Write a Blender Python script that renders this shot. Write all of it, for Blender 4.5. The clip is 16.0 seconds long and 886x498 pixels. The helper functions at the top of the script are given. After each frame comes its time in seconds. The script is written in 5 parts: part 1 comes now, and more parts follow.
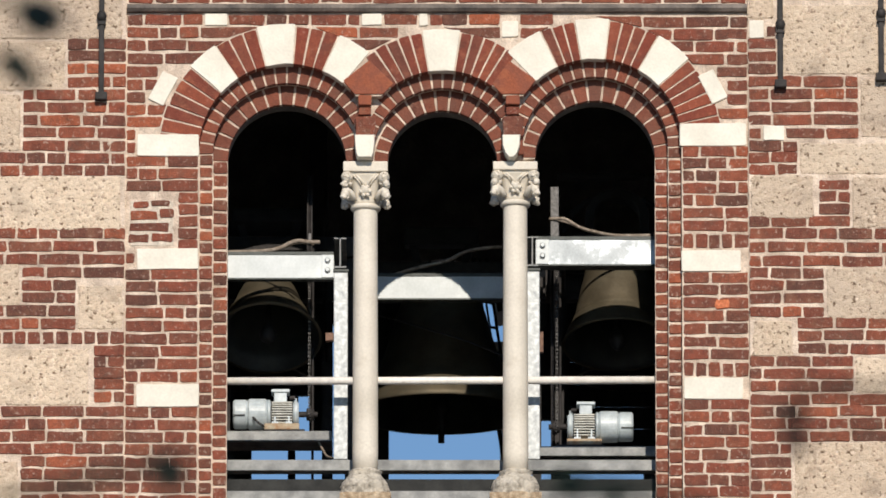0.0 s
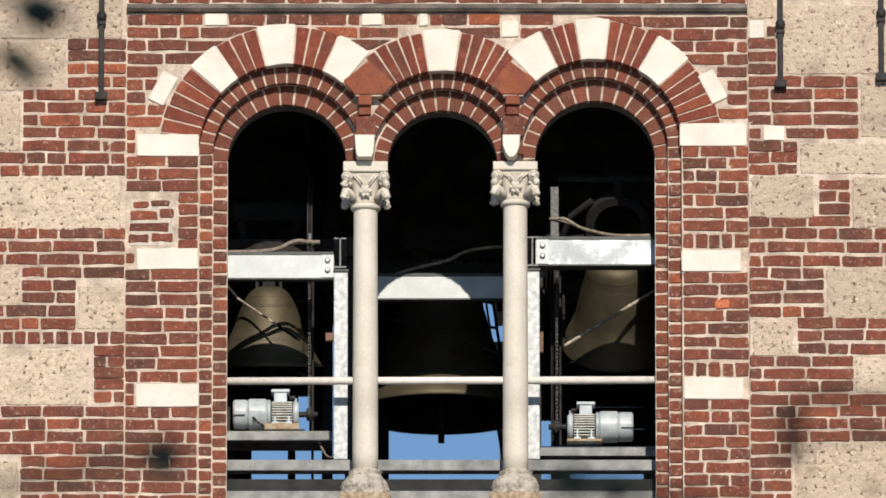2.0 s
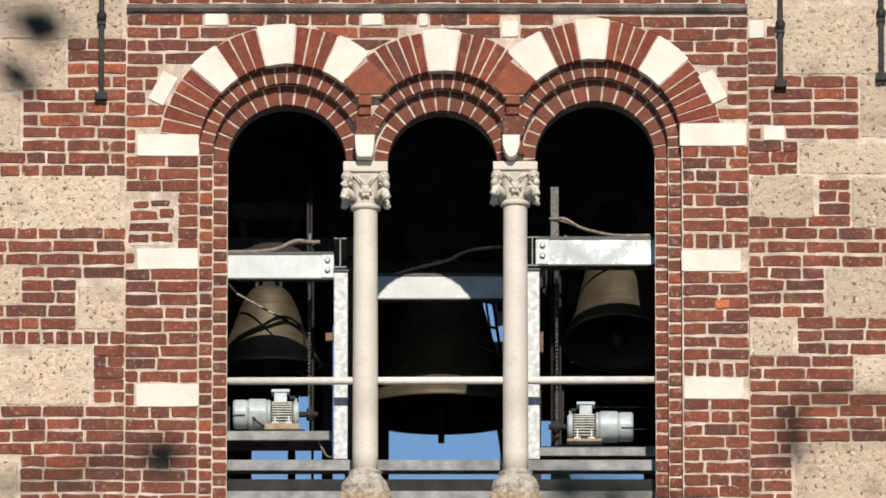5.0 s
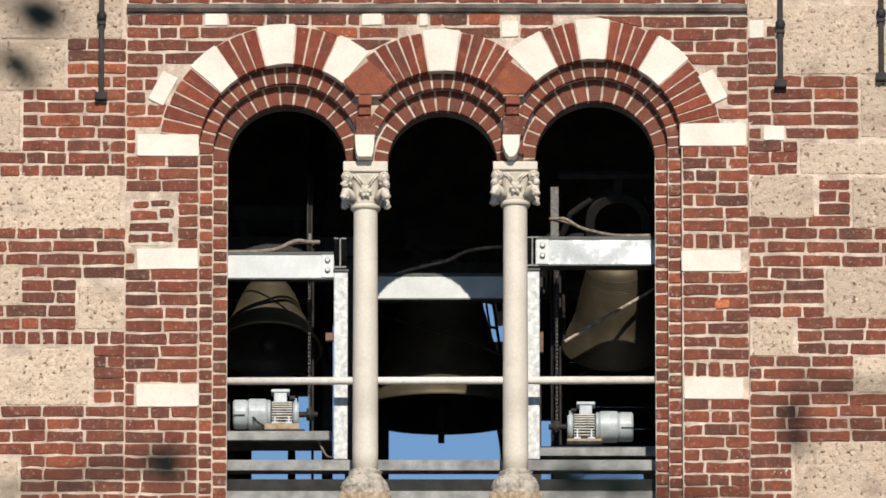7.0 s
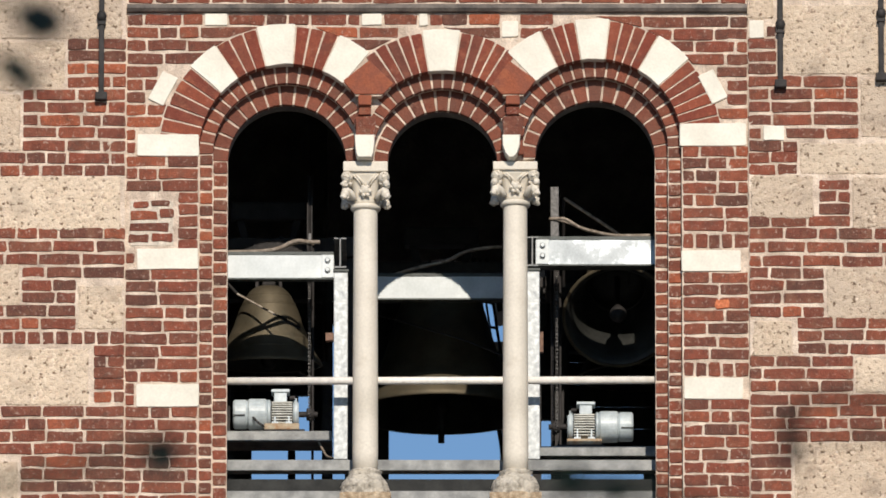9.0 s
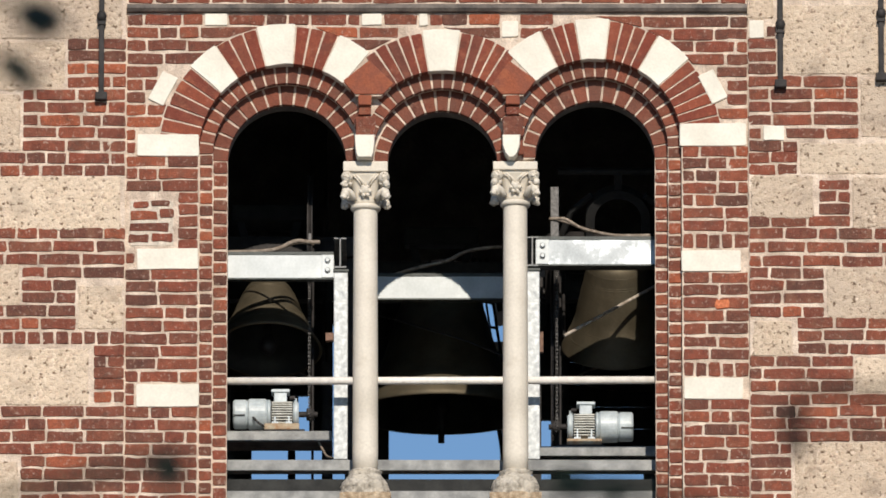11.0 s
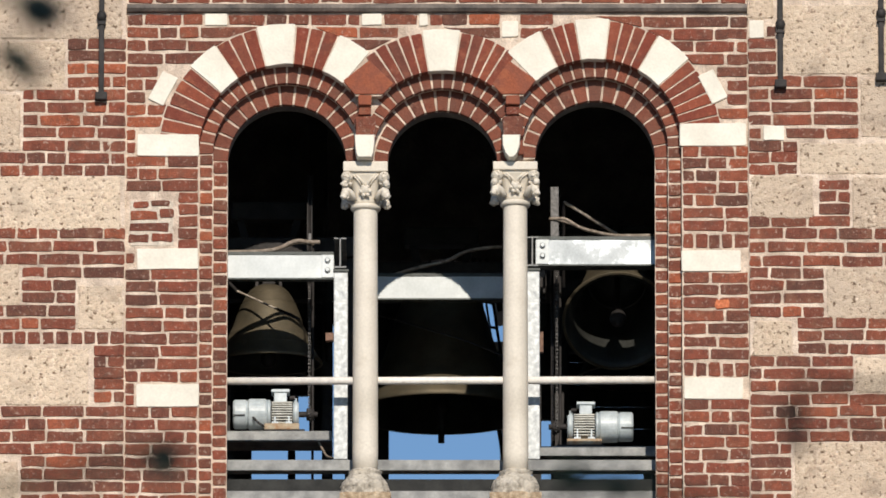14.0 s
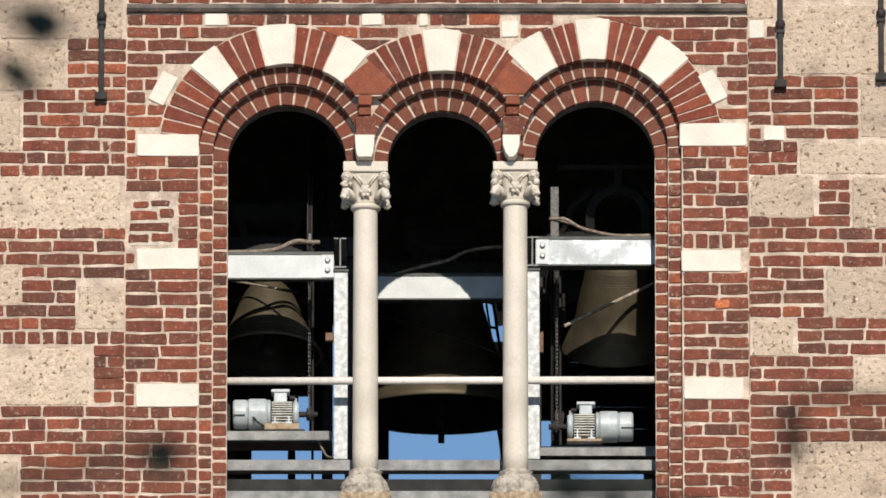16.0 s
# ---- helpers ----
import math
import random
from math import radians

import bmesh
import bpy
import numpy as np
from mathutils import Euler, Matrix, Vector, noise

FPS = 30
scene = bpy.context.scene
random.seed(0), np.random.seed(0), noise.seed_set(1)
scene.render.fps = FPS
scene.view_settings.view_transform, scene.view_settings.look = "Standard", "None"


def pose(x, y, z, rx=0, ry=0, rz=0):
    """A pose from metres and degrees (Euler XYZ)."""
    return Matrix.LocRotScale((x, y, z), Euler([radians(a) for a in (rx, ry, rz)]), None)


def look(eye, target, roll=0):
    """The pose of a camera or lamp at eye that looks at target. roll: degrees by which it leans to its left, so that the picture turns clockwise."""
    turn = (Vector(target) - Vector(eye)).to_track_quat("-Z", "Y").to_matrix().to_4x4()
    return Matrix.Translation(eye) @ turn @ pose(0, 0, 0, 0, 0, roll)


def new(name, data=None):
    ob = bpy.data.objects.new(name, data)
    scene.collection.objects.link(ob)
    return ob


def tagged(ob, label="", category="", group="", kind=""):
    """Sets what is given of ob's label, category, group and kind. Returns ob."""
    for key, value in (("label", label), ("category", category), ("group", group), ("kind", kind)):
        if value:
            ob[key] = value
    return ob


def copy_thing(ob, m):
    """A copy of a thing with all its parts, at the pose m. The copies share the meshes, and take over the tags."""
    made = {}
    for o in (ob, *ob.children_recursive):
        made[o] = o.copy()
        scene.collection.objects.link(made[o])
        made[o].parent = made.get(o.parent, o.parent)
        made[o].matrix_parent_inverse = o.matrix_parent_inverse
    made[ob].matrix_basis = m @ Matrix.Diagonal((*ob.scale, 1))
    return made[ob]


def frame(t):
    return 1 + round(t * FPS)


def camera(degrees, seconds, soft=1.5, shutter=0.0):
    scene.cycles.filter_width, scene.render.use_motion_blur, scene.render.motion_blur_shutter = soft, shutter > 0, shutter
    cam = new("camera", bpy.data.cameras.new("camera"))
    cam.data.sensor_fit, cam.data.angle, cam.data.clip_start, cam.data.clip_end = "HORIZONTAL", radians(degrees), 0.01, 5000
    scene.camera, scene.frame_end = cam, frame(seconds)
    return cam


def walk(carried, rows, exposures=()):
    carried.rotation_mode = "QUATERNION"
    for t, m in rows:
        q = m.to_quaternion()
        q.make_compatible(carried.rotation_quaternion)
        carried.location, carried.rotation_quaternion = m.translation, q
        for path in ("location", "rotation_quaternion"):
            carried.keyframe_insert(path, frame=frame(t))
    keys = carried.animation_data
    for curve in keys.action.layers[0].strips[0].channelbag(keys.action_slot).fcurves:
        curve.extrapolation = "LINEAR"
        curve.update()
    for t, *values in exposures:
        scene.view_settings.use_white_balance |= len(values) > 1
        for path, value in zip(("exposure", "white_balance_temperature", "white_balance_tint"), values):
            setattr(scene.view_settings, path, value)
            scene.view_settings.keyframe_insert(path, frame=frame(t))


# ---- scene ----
# ---- camera: a long lens on a tripod in the square, looking up at the belfry ----
cam = camera(3.821, 16.0, soft=1.7)
EYE, AIM = (0.0, -97.030, 1.6), (0.0, 0.0, 25.792)
cam.data.dof.use_dof, cam.data.dof.focus_distance, cam.data.dof.aperture_fstop = True, 100.5, 4.8
walk(cam, [(0.0, look(EYE, AIM)), (16.0, look(EYE, AIM))])

# ---- light: high sun a little to the right of the camera, clear sky ----
SUN_EL, SUN_AZ = 28.5, 5.25
world = bpy.data.worlds.new("sky_light")
scene.world = world
world.use_nodes = True
wn = world.node_tree.nodes
sky = wn.new("ShaderNodeTexSky")
sky.sky_type, sky.sun_disc = "NISHITA", False
sky.sun_elevation, sky.sun_rotation = radians(SUN_EL), radians(180 - SUN_AZ)
sky.air_density, sky.dust_density, sky.ozone_density = 1.0, 0.0, 5.5
wn["Background"].inputs["Strength"].default_value = 0.085
world.node_tree.links.new(sky.outputs[0], wn["Background"].inputs[0])
sun = new("sun", bpy.data.lights.new("sun", "SUN"))
sun.data.energy, sun.data.angle, sun.data.color = 4.0, radians(0.5), (1.0, 0.906, 0.79)
ca, ce = radians(SUN_AZ), radians(SUN_EL)
to_sun = Vector((math.sin(ca) * math.cos(ce), -math.cos(ca) * math.cos(ce), math.sin(ce)))
sun.matrix_basis = look(tuple(to_sun * 60 + Vector((0, 0, 25))), (0, 0, 25))
scene.view_settings.exposure = 0.0


# ---- materials ----
def mat(name, colors, rough=0.8, metal=0.0, scale=8.0, detail=6.0, bump=0.2, fine=60.0, vary="noise", spread=0.35, spots=None, smear=None):
    """Base colours mixed by noise at two scales, or per object (vary="object") or per loose island (vary="island")."""
    m = bpy.data.materials.new(name)
    m.use_nodes = True
    n, lk = m.node_tree.nodes, m.node_tree.links.new
    b = n["Principled BSDF"]
    b.inputs["Roughness"].default_value, b.inputs["Metallic"].default_value = rough, metal
    geo = n.new("ShaderNodeTexCoord")
    mapping = n.new("ShaderNodeMapping")
    lk(geo.outputs["Object"], mapping.inputs[0])
    big, small = n.new("ShaderNodeTexNoise"), n.new("ShaderNodeTexNoise")
    for t, s in ((big, scale), (small, fine)):
        t.inputs["Scale"].default_value, t.inputs["Detail"].default_value = s, detail
        lk(mapping.outputs[0], t.inputs["Vector"])
    ramp = n.new("ShaderNodeValToRGB")
    el = ramp.color_ramp.elements
    for i, c in enumerate(colors):
        p = i / max(1, len(colors) - 1)
        if vary == "noise":
            p = 0.5 + (p - 0.5) * spread
        e = el[i] if i < 2 and len(colors) > 1 else el.new(p)
        e.position, e.color = p, (*c, 1)
    if vary == "noise":
        lk(big.outputs["Fac"], ramp.inputs[0])
    else:
        if vary == "object":
            src = n.new("ShaderNodeObjectInfo").outputs["Random"]
        else:
            src = n.new("ShaderNodeNewGeometry").outputs["Random Per Island"]
        lk(src, ramp.inputs[0])
    tint = n.new("ShaderNodeMix")
    tint.data_type, tint.blend_type = "RGBA", "MULTIPLY"
    tint.inputs["Factor"].default_value = 1.0
    grain = n.new("ShaderNodeValToRGB")
    grain.color_ramp.elements[0].position, grain.color_ramp.elements[1].position = 0.3, 0.68
    k = 0.62 if spots is None else spots
    grain.color_ramp.elements[0].color, grain.color_ramp.elements[1].color = (k, k, k, 1), (1.12, 1.12, 1.12, 1)
    mid = n.new("ShaderNodeMath")
    mid.operation, mid.inputs[1].default_value = "MULTIPLY_ADD", 0.5
    lk(small.outputs["Fac"], mid.inputs[0])
    half = n.new("ShaderNodeMath")
    half.operation, half.inputs[1].default_value = "MULTIPLY", 0.5
    lk(big.outputs["Fac"], half.inputs[0])
    lk(half.outputs[0], mid.inputs[2])
    lk(mid.outputs[0], grain.inputs[0])
    lk(ramp.outputs[0], tint.inputs["A"])
    lk(grain.outputs[0], tint.inputs["B"])
    last = tint.outputs["Result"]
    if smear:
        # patches of lime and soot over the surface
        for colour, s, lo, hi, amount in smear:
            t = n.new("ShaderNodeTexNoise")
            t.inputs["Scale"].default_value, t.inputs["Detail"].default_value = s, 8
            t.inputs["Roughness"].default_value = 0.65
            lk(mapping.outputs[0], t.inputs["Vector"])
            r = n.new("ShaderNodeMapRange")
            r.inputs["From Min"].default_value, r.inputs["From Max"].default_value, r.inputs["To Max"].default_value = lo, hi, amount
            lk(t.outputs["Fac"], r.inputs["Value"])
            mx = n.new("ShaderNodeMix")
            mx.data_type = "RGBA"
            mx.inputs["B"].default_value = (*colour, 1)
            lk(r.outputs[0], mx.inputs["Factor"])
            lk(last, mx.inputs["A"])
            last = mx.outputs["Result"]
    lk(last, b.inputs["Base Color"])
    if bump:
        bp = n.new("ShaderNodeBump")
        bp.inputs["Strength"].default_value, bp.inputs["Distance"].default_value = bump, 0.01
        lk(small.outputs["Fac"], bp.inputs["Height"])
        lk(bp.outputs[0], b.inputs["Normal"])
    return m


BRICKS = [(0.135, 0.058, 0.040), (0.275, 0.075, 0.043), (0.170, 0.067, 0.045), (0.33, 0.094, 0.050), (0.29, 0.076, 0.043),
          (0.200, 0.074, 0.047), (0.34, 0.100, 0.053), (0.245, 0.073, 0.043), (0.46, 0.125, 0.056)]
M_BRICK = mat("old_brick", BRICKS, 0.92, scale=14, fine=95, bump=0.9, vary="object", spots=0.42, smear=[((0.085, 0.050, 0.038), 3.2, 0.50, 0.70, 0.55), ((0.075, 0.045, 0.034), 18.0, 0.52, 0.70, 0.6), ((0.66, 0.54, 0.44), 30.0, 0.56, 0.76, 0.7), ((0.40, 0.19, 0.11), 9.0, 0.54, 0.75, 0.45)])
M_REDBRICK = mat("red_arch_brick", [(0.25, 0.056, 0.031), (0.21, 0.052, 0.031), (0.31, 0.078, 0.040), (0.17, 0.054, 0.036)], 0.92, scale=12, fine=80, bump=0.6, vary="object", spots=0.55, smear=[((0.085, 0.050, 0.038), 5.0, 0.54, 0.72, 0.55), ((0.46, 0.17, 0.085), 8.0, 0.54, 0.72, 0.5), ((0.55, 0.43, 0.34), 24.0, 0.58, 0.88, 0.4)])
M_RINGBRICK = mat("brown_ring_brick", [(0.23, 0.070, 0.040), (0.18, 0.062, 0.040), (0.28, 0.080, 0.044), (0.20, 0.078, 0.052)], 0.92, scale=12, fine=80, bump=0.6, vary="object", spots=0.55, smear=[((0.10, 0.060, 0.044), 6.0, 0.50, 0.70, 0.6), ((0.42, 0.30, 0.22), 14.0, 0.58, 0.80, 0.45)])
M_TERRACOTTA = mat("terracotta", [(0.38, 0.105, 0.048), (0.22, 0.070, 0.042)], 0.88, scale=9, fine=70, bump=0.4, smear=[((0.46, 0.15, 0.065), 6.0, 0.5, 0.7, 0.6), ((0.10, 0.055, 0.04), 22.0, 0.6, 0.75, 0.5)])
M_MORTAR = mat("lime_mortar", [(0.64, 0.50, 0.39), (0.82, 0.68, 0.55)], 0.95, scale=7, fine=75, bump=1.0, smear=[((0.16, 0.12, 0.10), 4.5, 0.56, 0.75, 0.6)])
M_PLASTER = mat("repair_mortar", [(0.66, 0.56, 0.45), (0.76, 0.67, 0.56)], 0.95, scale=14, fine=70, bump=0.8)
M_WHITE = mat("white_limestone", [(0.74, 0.69, 0.58), (0.82, 0.77, 0.66)], 0.7, scale=4, fine=50, bump=0.15, spots=0.9)


def conglomerate(name):
    """Sandy stone full of pebbles: cells of their own colour in a pale matrix, pitted."""
    m = bpy.data.materials.new(name)
    m.use_nodes = True
    n, lk = m.node_tree.nodes, m.node_tree.links.new
    b = n["Principled BSDF"]
    b.inputs["Roughness"].default_value = 0.95
    tc = n.new("ShaderNodeTexCoord")
    vor, edge, nz, pits = n.new("ShaderNodeTexVoronoi"), n.new("ShaderNodeTexVoronoi"), n.new("ShaderNodeTexNoise"), n.new("ShaderNodeTexNoise")
    vor.inputs["Scale"].default_value = edge.inputs["Scale"].default_value = 48
    edge.feature = "DISTANCE_TO_EDGE"
    nz.inputs["Scale"].default_value, nz.inputs["Detail"].default_value = 3.5, 8
    pits.inputs["Scale"].default_value, pits.inputs["Detail"].default_value = 26, 5
    for t in (vor, edge, nz, pits):
        lk(tc.outputs["Object"], t.inputs["Vector"])
    peb = n.new("ShaderNodeValToRGB")
    cols = [(0.0, (0.46, 0.37, 0.28)), (0.25, (0.63, 0.52, 0.40)), (0.5, (0.55, 0.44, 0.34)), (0.72, (0.70, 0.60, 0.48)), (0.9, (0.56, 0.43, 0.33)), (1.0, (0.36, 0.28, 0.22))]
    for i, (p, c) in enumerate(cols):
        e = peb.color_ramp.elements[i] if i < 2 else peb.color_ramp.elements.new(p)
        e.position, e.color = p, (*c, 1)
    sep = n.new("ShaderNodeSeparateColor")
    lk(vor.outputs["Color"], sep.inputs[0])
    lk(sep.outputs[0], peb.inputs[0])
    mix = n.new("ShaderNodeMix")
    mix.data_type = "RGBA"
    mix.inputs["A"].default_value = (0.58, 0.48, 0.38, 1)
    lk(peb.outputs[0], mix.inputs["B"])
    rough = n.new("ShaderNodeValToRGB")
    rough.color_ramp.elements[0].position, rough.color_ramp.elements[1].position = 0.35, 0.65
    lk(nz.outputs["Fac"], rough.inputs[0])
    lk(rough.outputs[0], mix.inputs["Factor"])
    hole = n.new("ShaderNodeValToRGB")
    hole.color_ramp.elements[0].position, hole.color_ramp.elements[0].color = 0.33, (0.26, 0.21, 0.17, 1)
    hole.color_ramp.elements[1].position, hole.color_ramp.elements[1].color = 0.42, (1, 1, 1, 1)
    lk(pits.outputs["Fac"], hole.inputs[0])
    mul = n.new("ShaderNodeMix")
    mul.data_type, mul.blend_type = "RGBA", "MULTIPLY"
    mul.inputs["Factor"].default_value = 1.0
    lk(mix.outputs["Result"], mul.inputs["A"])
    lk(hole.outputs[0], mul.inputs["B"])
    # every block has its own tone, and stains of its own
    tone, stain, spot = n.new("ShaderNodeValToRGB"), n.new("ShaderNodeTexNoise"), n.new("ShaderNodeMapRange")
    for i, c in enumerate(((0.92, 0.88, 0.85), (1.12, 1.10, 1.06), (1.02, 0.97, 0.92), (1.22, 1.19, 1.14))):
        e = tone.color_ramp.elements[i] if i < 2 else tone.color_ramp.elements.new(1)
        e.position, e.color = i / 3, (*c, 1)
    lk(n.new("ShaderNodeObjectInfo").outputs["Random"], tone.inputs[0])
    own = n.new("ShaderNodeMix")
    own.data_type, own.blend_type = "RGBA", "MULTIPLY"
    own.inputs["Factor"].default_value = 1.0
    lk(mul.outputs["Result"], own.inputs["A"])
    lk(tone.outputs[0], own.inputs["B"])
    stain.inputs["Scale"].default_value, stain.inputs["Detail"].default_value = 4.5, 9
    lk(tc.outputs["Object"], stain.inputs["Vector"])
    spot.inputs["From Min"].default_value, spot.inputs["From Max"].default_value, spot.inputs["To Max"].default_value = 0.54, 0.72, 0.55
    lk(stain.outputs["Fac"], spot.inputs["Value"])
    dirt = n.new("ShaderNodeMix")
    dirt.data_type = "RGBA"
    dirt.inputs["B"].default_value = (0.30, 0.235, 0.18, 1)
    lk(spot.outputs[0], dirt.inputs["Factor"])
    lk(own.outputs["Result"], dirt.inputs["A"])
    lk(dirt.outputs["Result"], b.inputs["Base Color"])
    add = n.new("ShaderNodeMath")
    add.operation = "ADD"
    lk(edge.outputs["Distance"], add.inputs[0])
    lk(pits.outputs["Fac"], add.inputs[1])
    bp = n.new("ShaderNodeBump")
    bp.inputs["Strength"].default_value, bp.inputs["Distance"].default_value = 0.8, 0.012
    lk(add.outputs[0], bp.inputs["Height"])
    lk(bp.outputs[0], b.inputs["Normal"])
    return m


M_CEPPO = conglomerate("rough_conglomerate")
M_MARBLE = mat("aged_marble", [(0.64, 0.58, 0.48), (0.74, 0.68, 0.58)], 0.65, scale=2.5, fine=60, bump=0.15, spots=0.88, smear=[((0.50, 0.42, 0.31), 6.0, 0.58, 0.74, 0.4), ((0.30, 0.24, 0.17), 40.0, 0.70, 0.76, 0.6)])
M_BASE = mat("weathered_stone", [(0.30, 0.25, 0.19), (0.66, 0.60, 0.50), (0.46, 0.39, 0.30)], 0.95, scale=13, fine=45, bump=1.0, spots=0.45, spread=0.6, smear=[((0.13, 0.10, 0.08), 19.0, 0.55, 0.66, 0.8), ((0.72, 0.66, 0.57), 7.0, 0.54, 0.66, 0.6)])
M_TANBRICK = mat("eroded_tan_brick", [(0.40, 0.28, 0.17), (0.62, 0.49, 0.34)], 0.95, scale=20, fine=60, bump=0.9, spots=0.5, smear=[((0.66, 0.58, 0.46), 14.0, 0.55, 0.66, 0.7)])
# one grey brown for all inner faces of the chamber
M_INNER = mat("grey_brown_inner_face", [(0.13, 0.112, 0.100), (0.20, 0.175, 0.158)], 0.95, scale=5, fine=40, bump=0.4)
M_LEAD = mat("lead_flashing", [(0.10, 0.085, 0.075), (0.24, 0.20, 0.17)], 0.7, scale=5, fine=40, bump=0.2)
M_ZINC = mat("galvanised_steel", [(0.36, 0.385, 0.385), (0.43, 0.455, 0.455), (0.52, 0.545, 0.54)], 0.5, 0.3, scale=5, fine=50, bump=0.05, spots=0.9, spread=0.9)
# pale smear paints the sun's sheen on the web, dark smear is staining
M_STAINSHEENZINC = mat("stained_sheen_galvanised_steel", [(0.16, 0.18, 0.19), (0.25, 0.27, 0.28), (0.38, 0.40, 0.41)], 0.4, 0.5, scale=5, fine=70, bump=0.06, spots=0.8, spread=0.6, smear=[((0.62, 0.66, 0.67), 3.2, 0.47, 0.58, 0.85), ((0.14, 0.16, 0.17), 11.0, 0.56, 0.68, 0.5)])
M_POSTZINC = mat("mottled_galvanised_steel", [(0.30, 0.32, 0.33), (0.44, 0.46, 0.46), (0.62, 0.64, 0.63)], 0.5, 0.3, scale=22, fine=60, bump=0.06, spots=0.75, spread=0.5)
M_DULLZINC = mat("dull_galvanised_steel", [(0.17, 0.175, 0.175), (0.30, 0.305, 0.295)], 0.6, 0.3, scale=9, fine=60, bump=0.08, spots=0.8)
M_DARKSTEEL = mat("dark_green_steel", [(0.030, 0.038, 0.034), (0.055, 0.062, 0.056)], 0.5, 0.2, scale=12, fine=60, bump=0.08)
M_BLACKSTEEL = mat("tarred_steel", [(0.020, 0.021, 0.020), (0.036, 0.037, 0.034)], 0.85, 0.0, scale=9, fine=60, bump=0.1)
M_OILYSHADESTEEL = mat("oily_and_fin_shade_steel", [(0.05, 0.047, 0.044), (0.12, 0.115, 0.11)], 0.5, 0.4, scale=40, fine=90, bump=0.05)
M_RAIL = mat("cream_painted_tube", [(0.80, 0.75, 0.67), (0.87, 0.82, 0.74)], 0.5, scale=20, fine=70, bump=0.1, spots=0.92, smear=[((0.45, 0.36, 0.27), 12.0, 0.64, 0.74, 0.6)])
M_BELL = mat("bell_bronze", [(0.105, 0.086, 0.055), (0.150, 0.124, 0.082)], 0.62, 0.6, scale=5, fine=50, bump=0.06, spots=0.85, smear=[((0.085, 0.085, 0.062), 3.0, 0.50, 0.70, 0.6), ((0.20, 0.165, 0.115), 9.0, 0.58, 0.75, 0.35)])
# bronze again, its colour darkened to carry the shade inside the bells
M_BELL_IN = mat("shade_dark_bronze", [(0.030, 0.031, 0.028), (0.055, 0.056, 0.050)], 0.6, 0.5, scale=4, fine=40, bump=0.1, spots=0.8)
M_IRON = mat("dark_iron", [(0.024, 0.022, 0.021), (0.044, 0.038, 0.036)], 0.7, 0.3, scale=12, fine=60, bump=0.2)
M_DULLIRON = mat("dusty_iron", [(0.015, 0.0145, 0.014), (0.026, 0.025, 0.024)], 0.85, 0.1, scale=8, fine=50, bump=0.15)
M_MOTOR = mat("pale_grey_paint", [(0.46, 0.53, 0.56), (0.58, 0.64, 0.66)], 0.4, scale=10, fine=50, bump=0.05, spots=0.82)
M_MOTORFIN = mat("dusty_cream_paint", [(0.58, 0.58, 0.53), (0.68, 0.68, 0.63)], 0.6, scale=20, fine=60, bump=0.1, spots=0.75)
M_RUST = mat("rust_and_primer", [(0.60, 0.52, 0.38), (0.36, 0.20, 0.10)], 0.85, scale=18, fine=60, bump=0.3)
M_CLAMP = mat("brown_rust", [(0.16, 0.09, 0.06), (0.26, 0.15, 0.10)], 0.85, scale=25, fine=70, bump=0.2)
M_TOWER = mat("tower_brickwork", [(0.15, 0.058, 0.042), (0.24, 0.075, 0.048), (0.36, 0.26, 0.20)], 0.95, scale=1.6, fine=25, bump=0.6)
M_CABLE = mat("brown_cable", [(0.20, 0.15, 0.11), (0.36, 0.30, 0.24)], 0.7, scale=30, fine=90, bump=0.1)
M_WOOD = mat("rod_timber", [(0.36, 0.29, 0.22), (0.58, 0.52, 0.44)], 0.7, scale=25, fine=90, bump=0.2)
M_GROUND = mat("paving", [(0.16, 0.15, 0.14), (0.26, 0.25, 0.23)], 0.9, scale=0.8, fine=8, bump=0.2)
M_BARK = mat("bark", [(0.06, 0.045, 0.035), (0.12, 0.09, 0.07)], 0.95, scale=8, fine=40, bump=0.6)
M_LEAF = mat("leaf_green", [(0.025, 0.042, 0.016), (0.042, 0.060, 0.022), (0.035, 0.035, 0.02)], 0.6, scale=4, fine=20, bump=0.0, vary="island")


# ---- mesh helpers ----
def mesh_object(name, bm, material, smooth=False):
    bmesh.ops.recalc_face_normals(bm, faces=bm.faces)
    me = bpy.data.meshes.new(name)
    bm.to_mesh(me)
    bm.free()
    me.materials.append(material)
    if smooth:
        for p in me.polygons:
            p.use_smooth = True
    return new(name, me)


def part(name, bm, material, parent, label="", smooth=False):
    ob = mesh_object(name, bm, material, smooth)
    ob.parent = parent
    if label:
        tagged(ob, label)
    return ob


def root(name, label, category, at=(0, 0, 0), group="", kind=""):
    ob = new(name)
    ob.location = at
    return tagged(ob, label, category, group, kind)


def box(bm, x0, x1, y0, y1, z0, z1, bevel=0.0):
    r = bmesh.ops.create_cube(bm, size=1.0)["verts"]
    for v in r:
        v.co = Vector(((x0 + x1) / 2 + v.co.x * (x1 - x0), (y0 + y1) / 2 + v.co.y * (y1 - y0), (z0 + z1) / 2 + v.co.z * (z1 - z0)))
    if bevel:
        es = {e for v in r for e in v.link_edges}
        bmesh.ops.bevel(bm, geom=list(es), offset=bevel, segments=2, affect="EDGES", profile=0.6)
    return bm


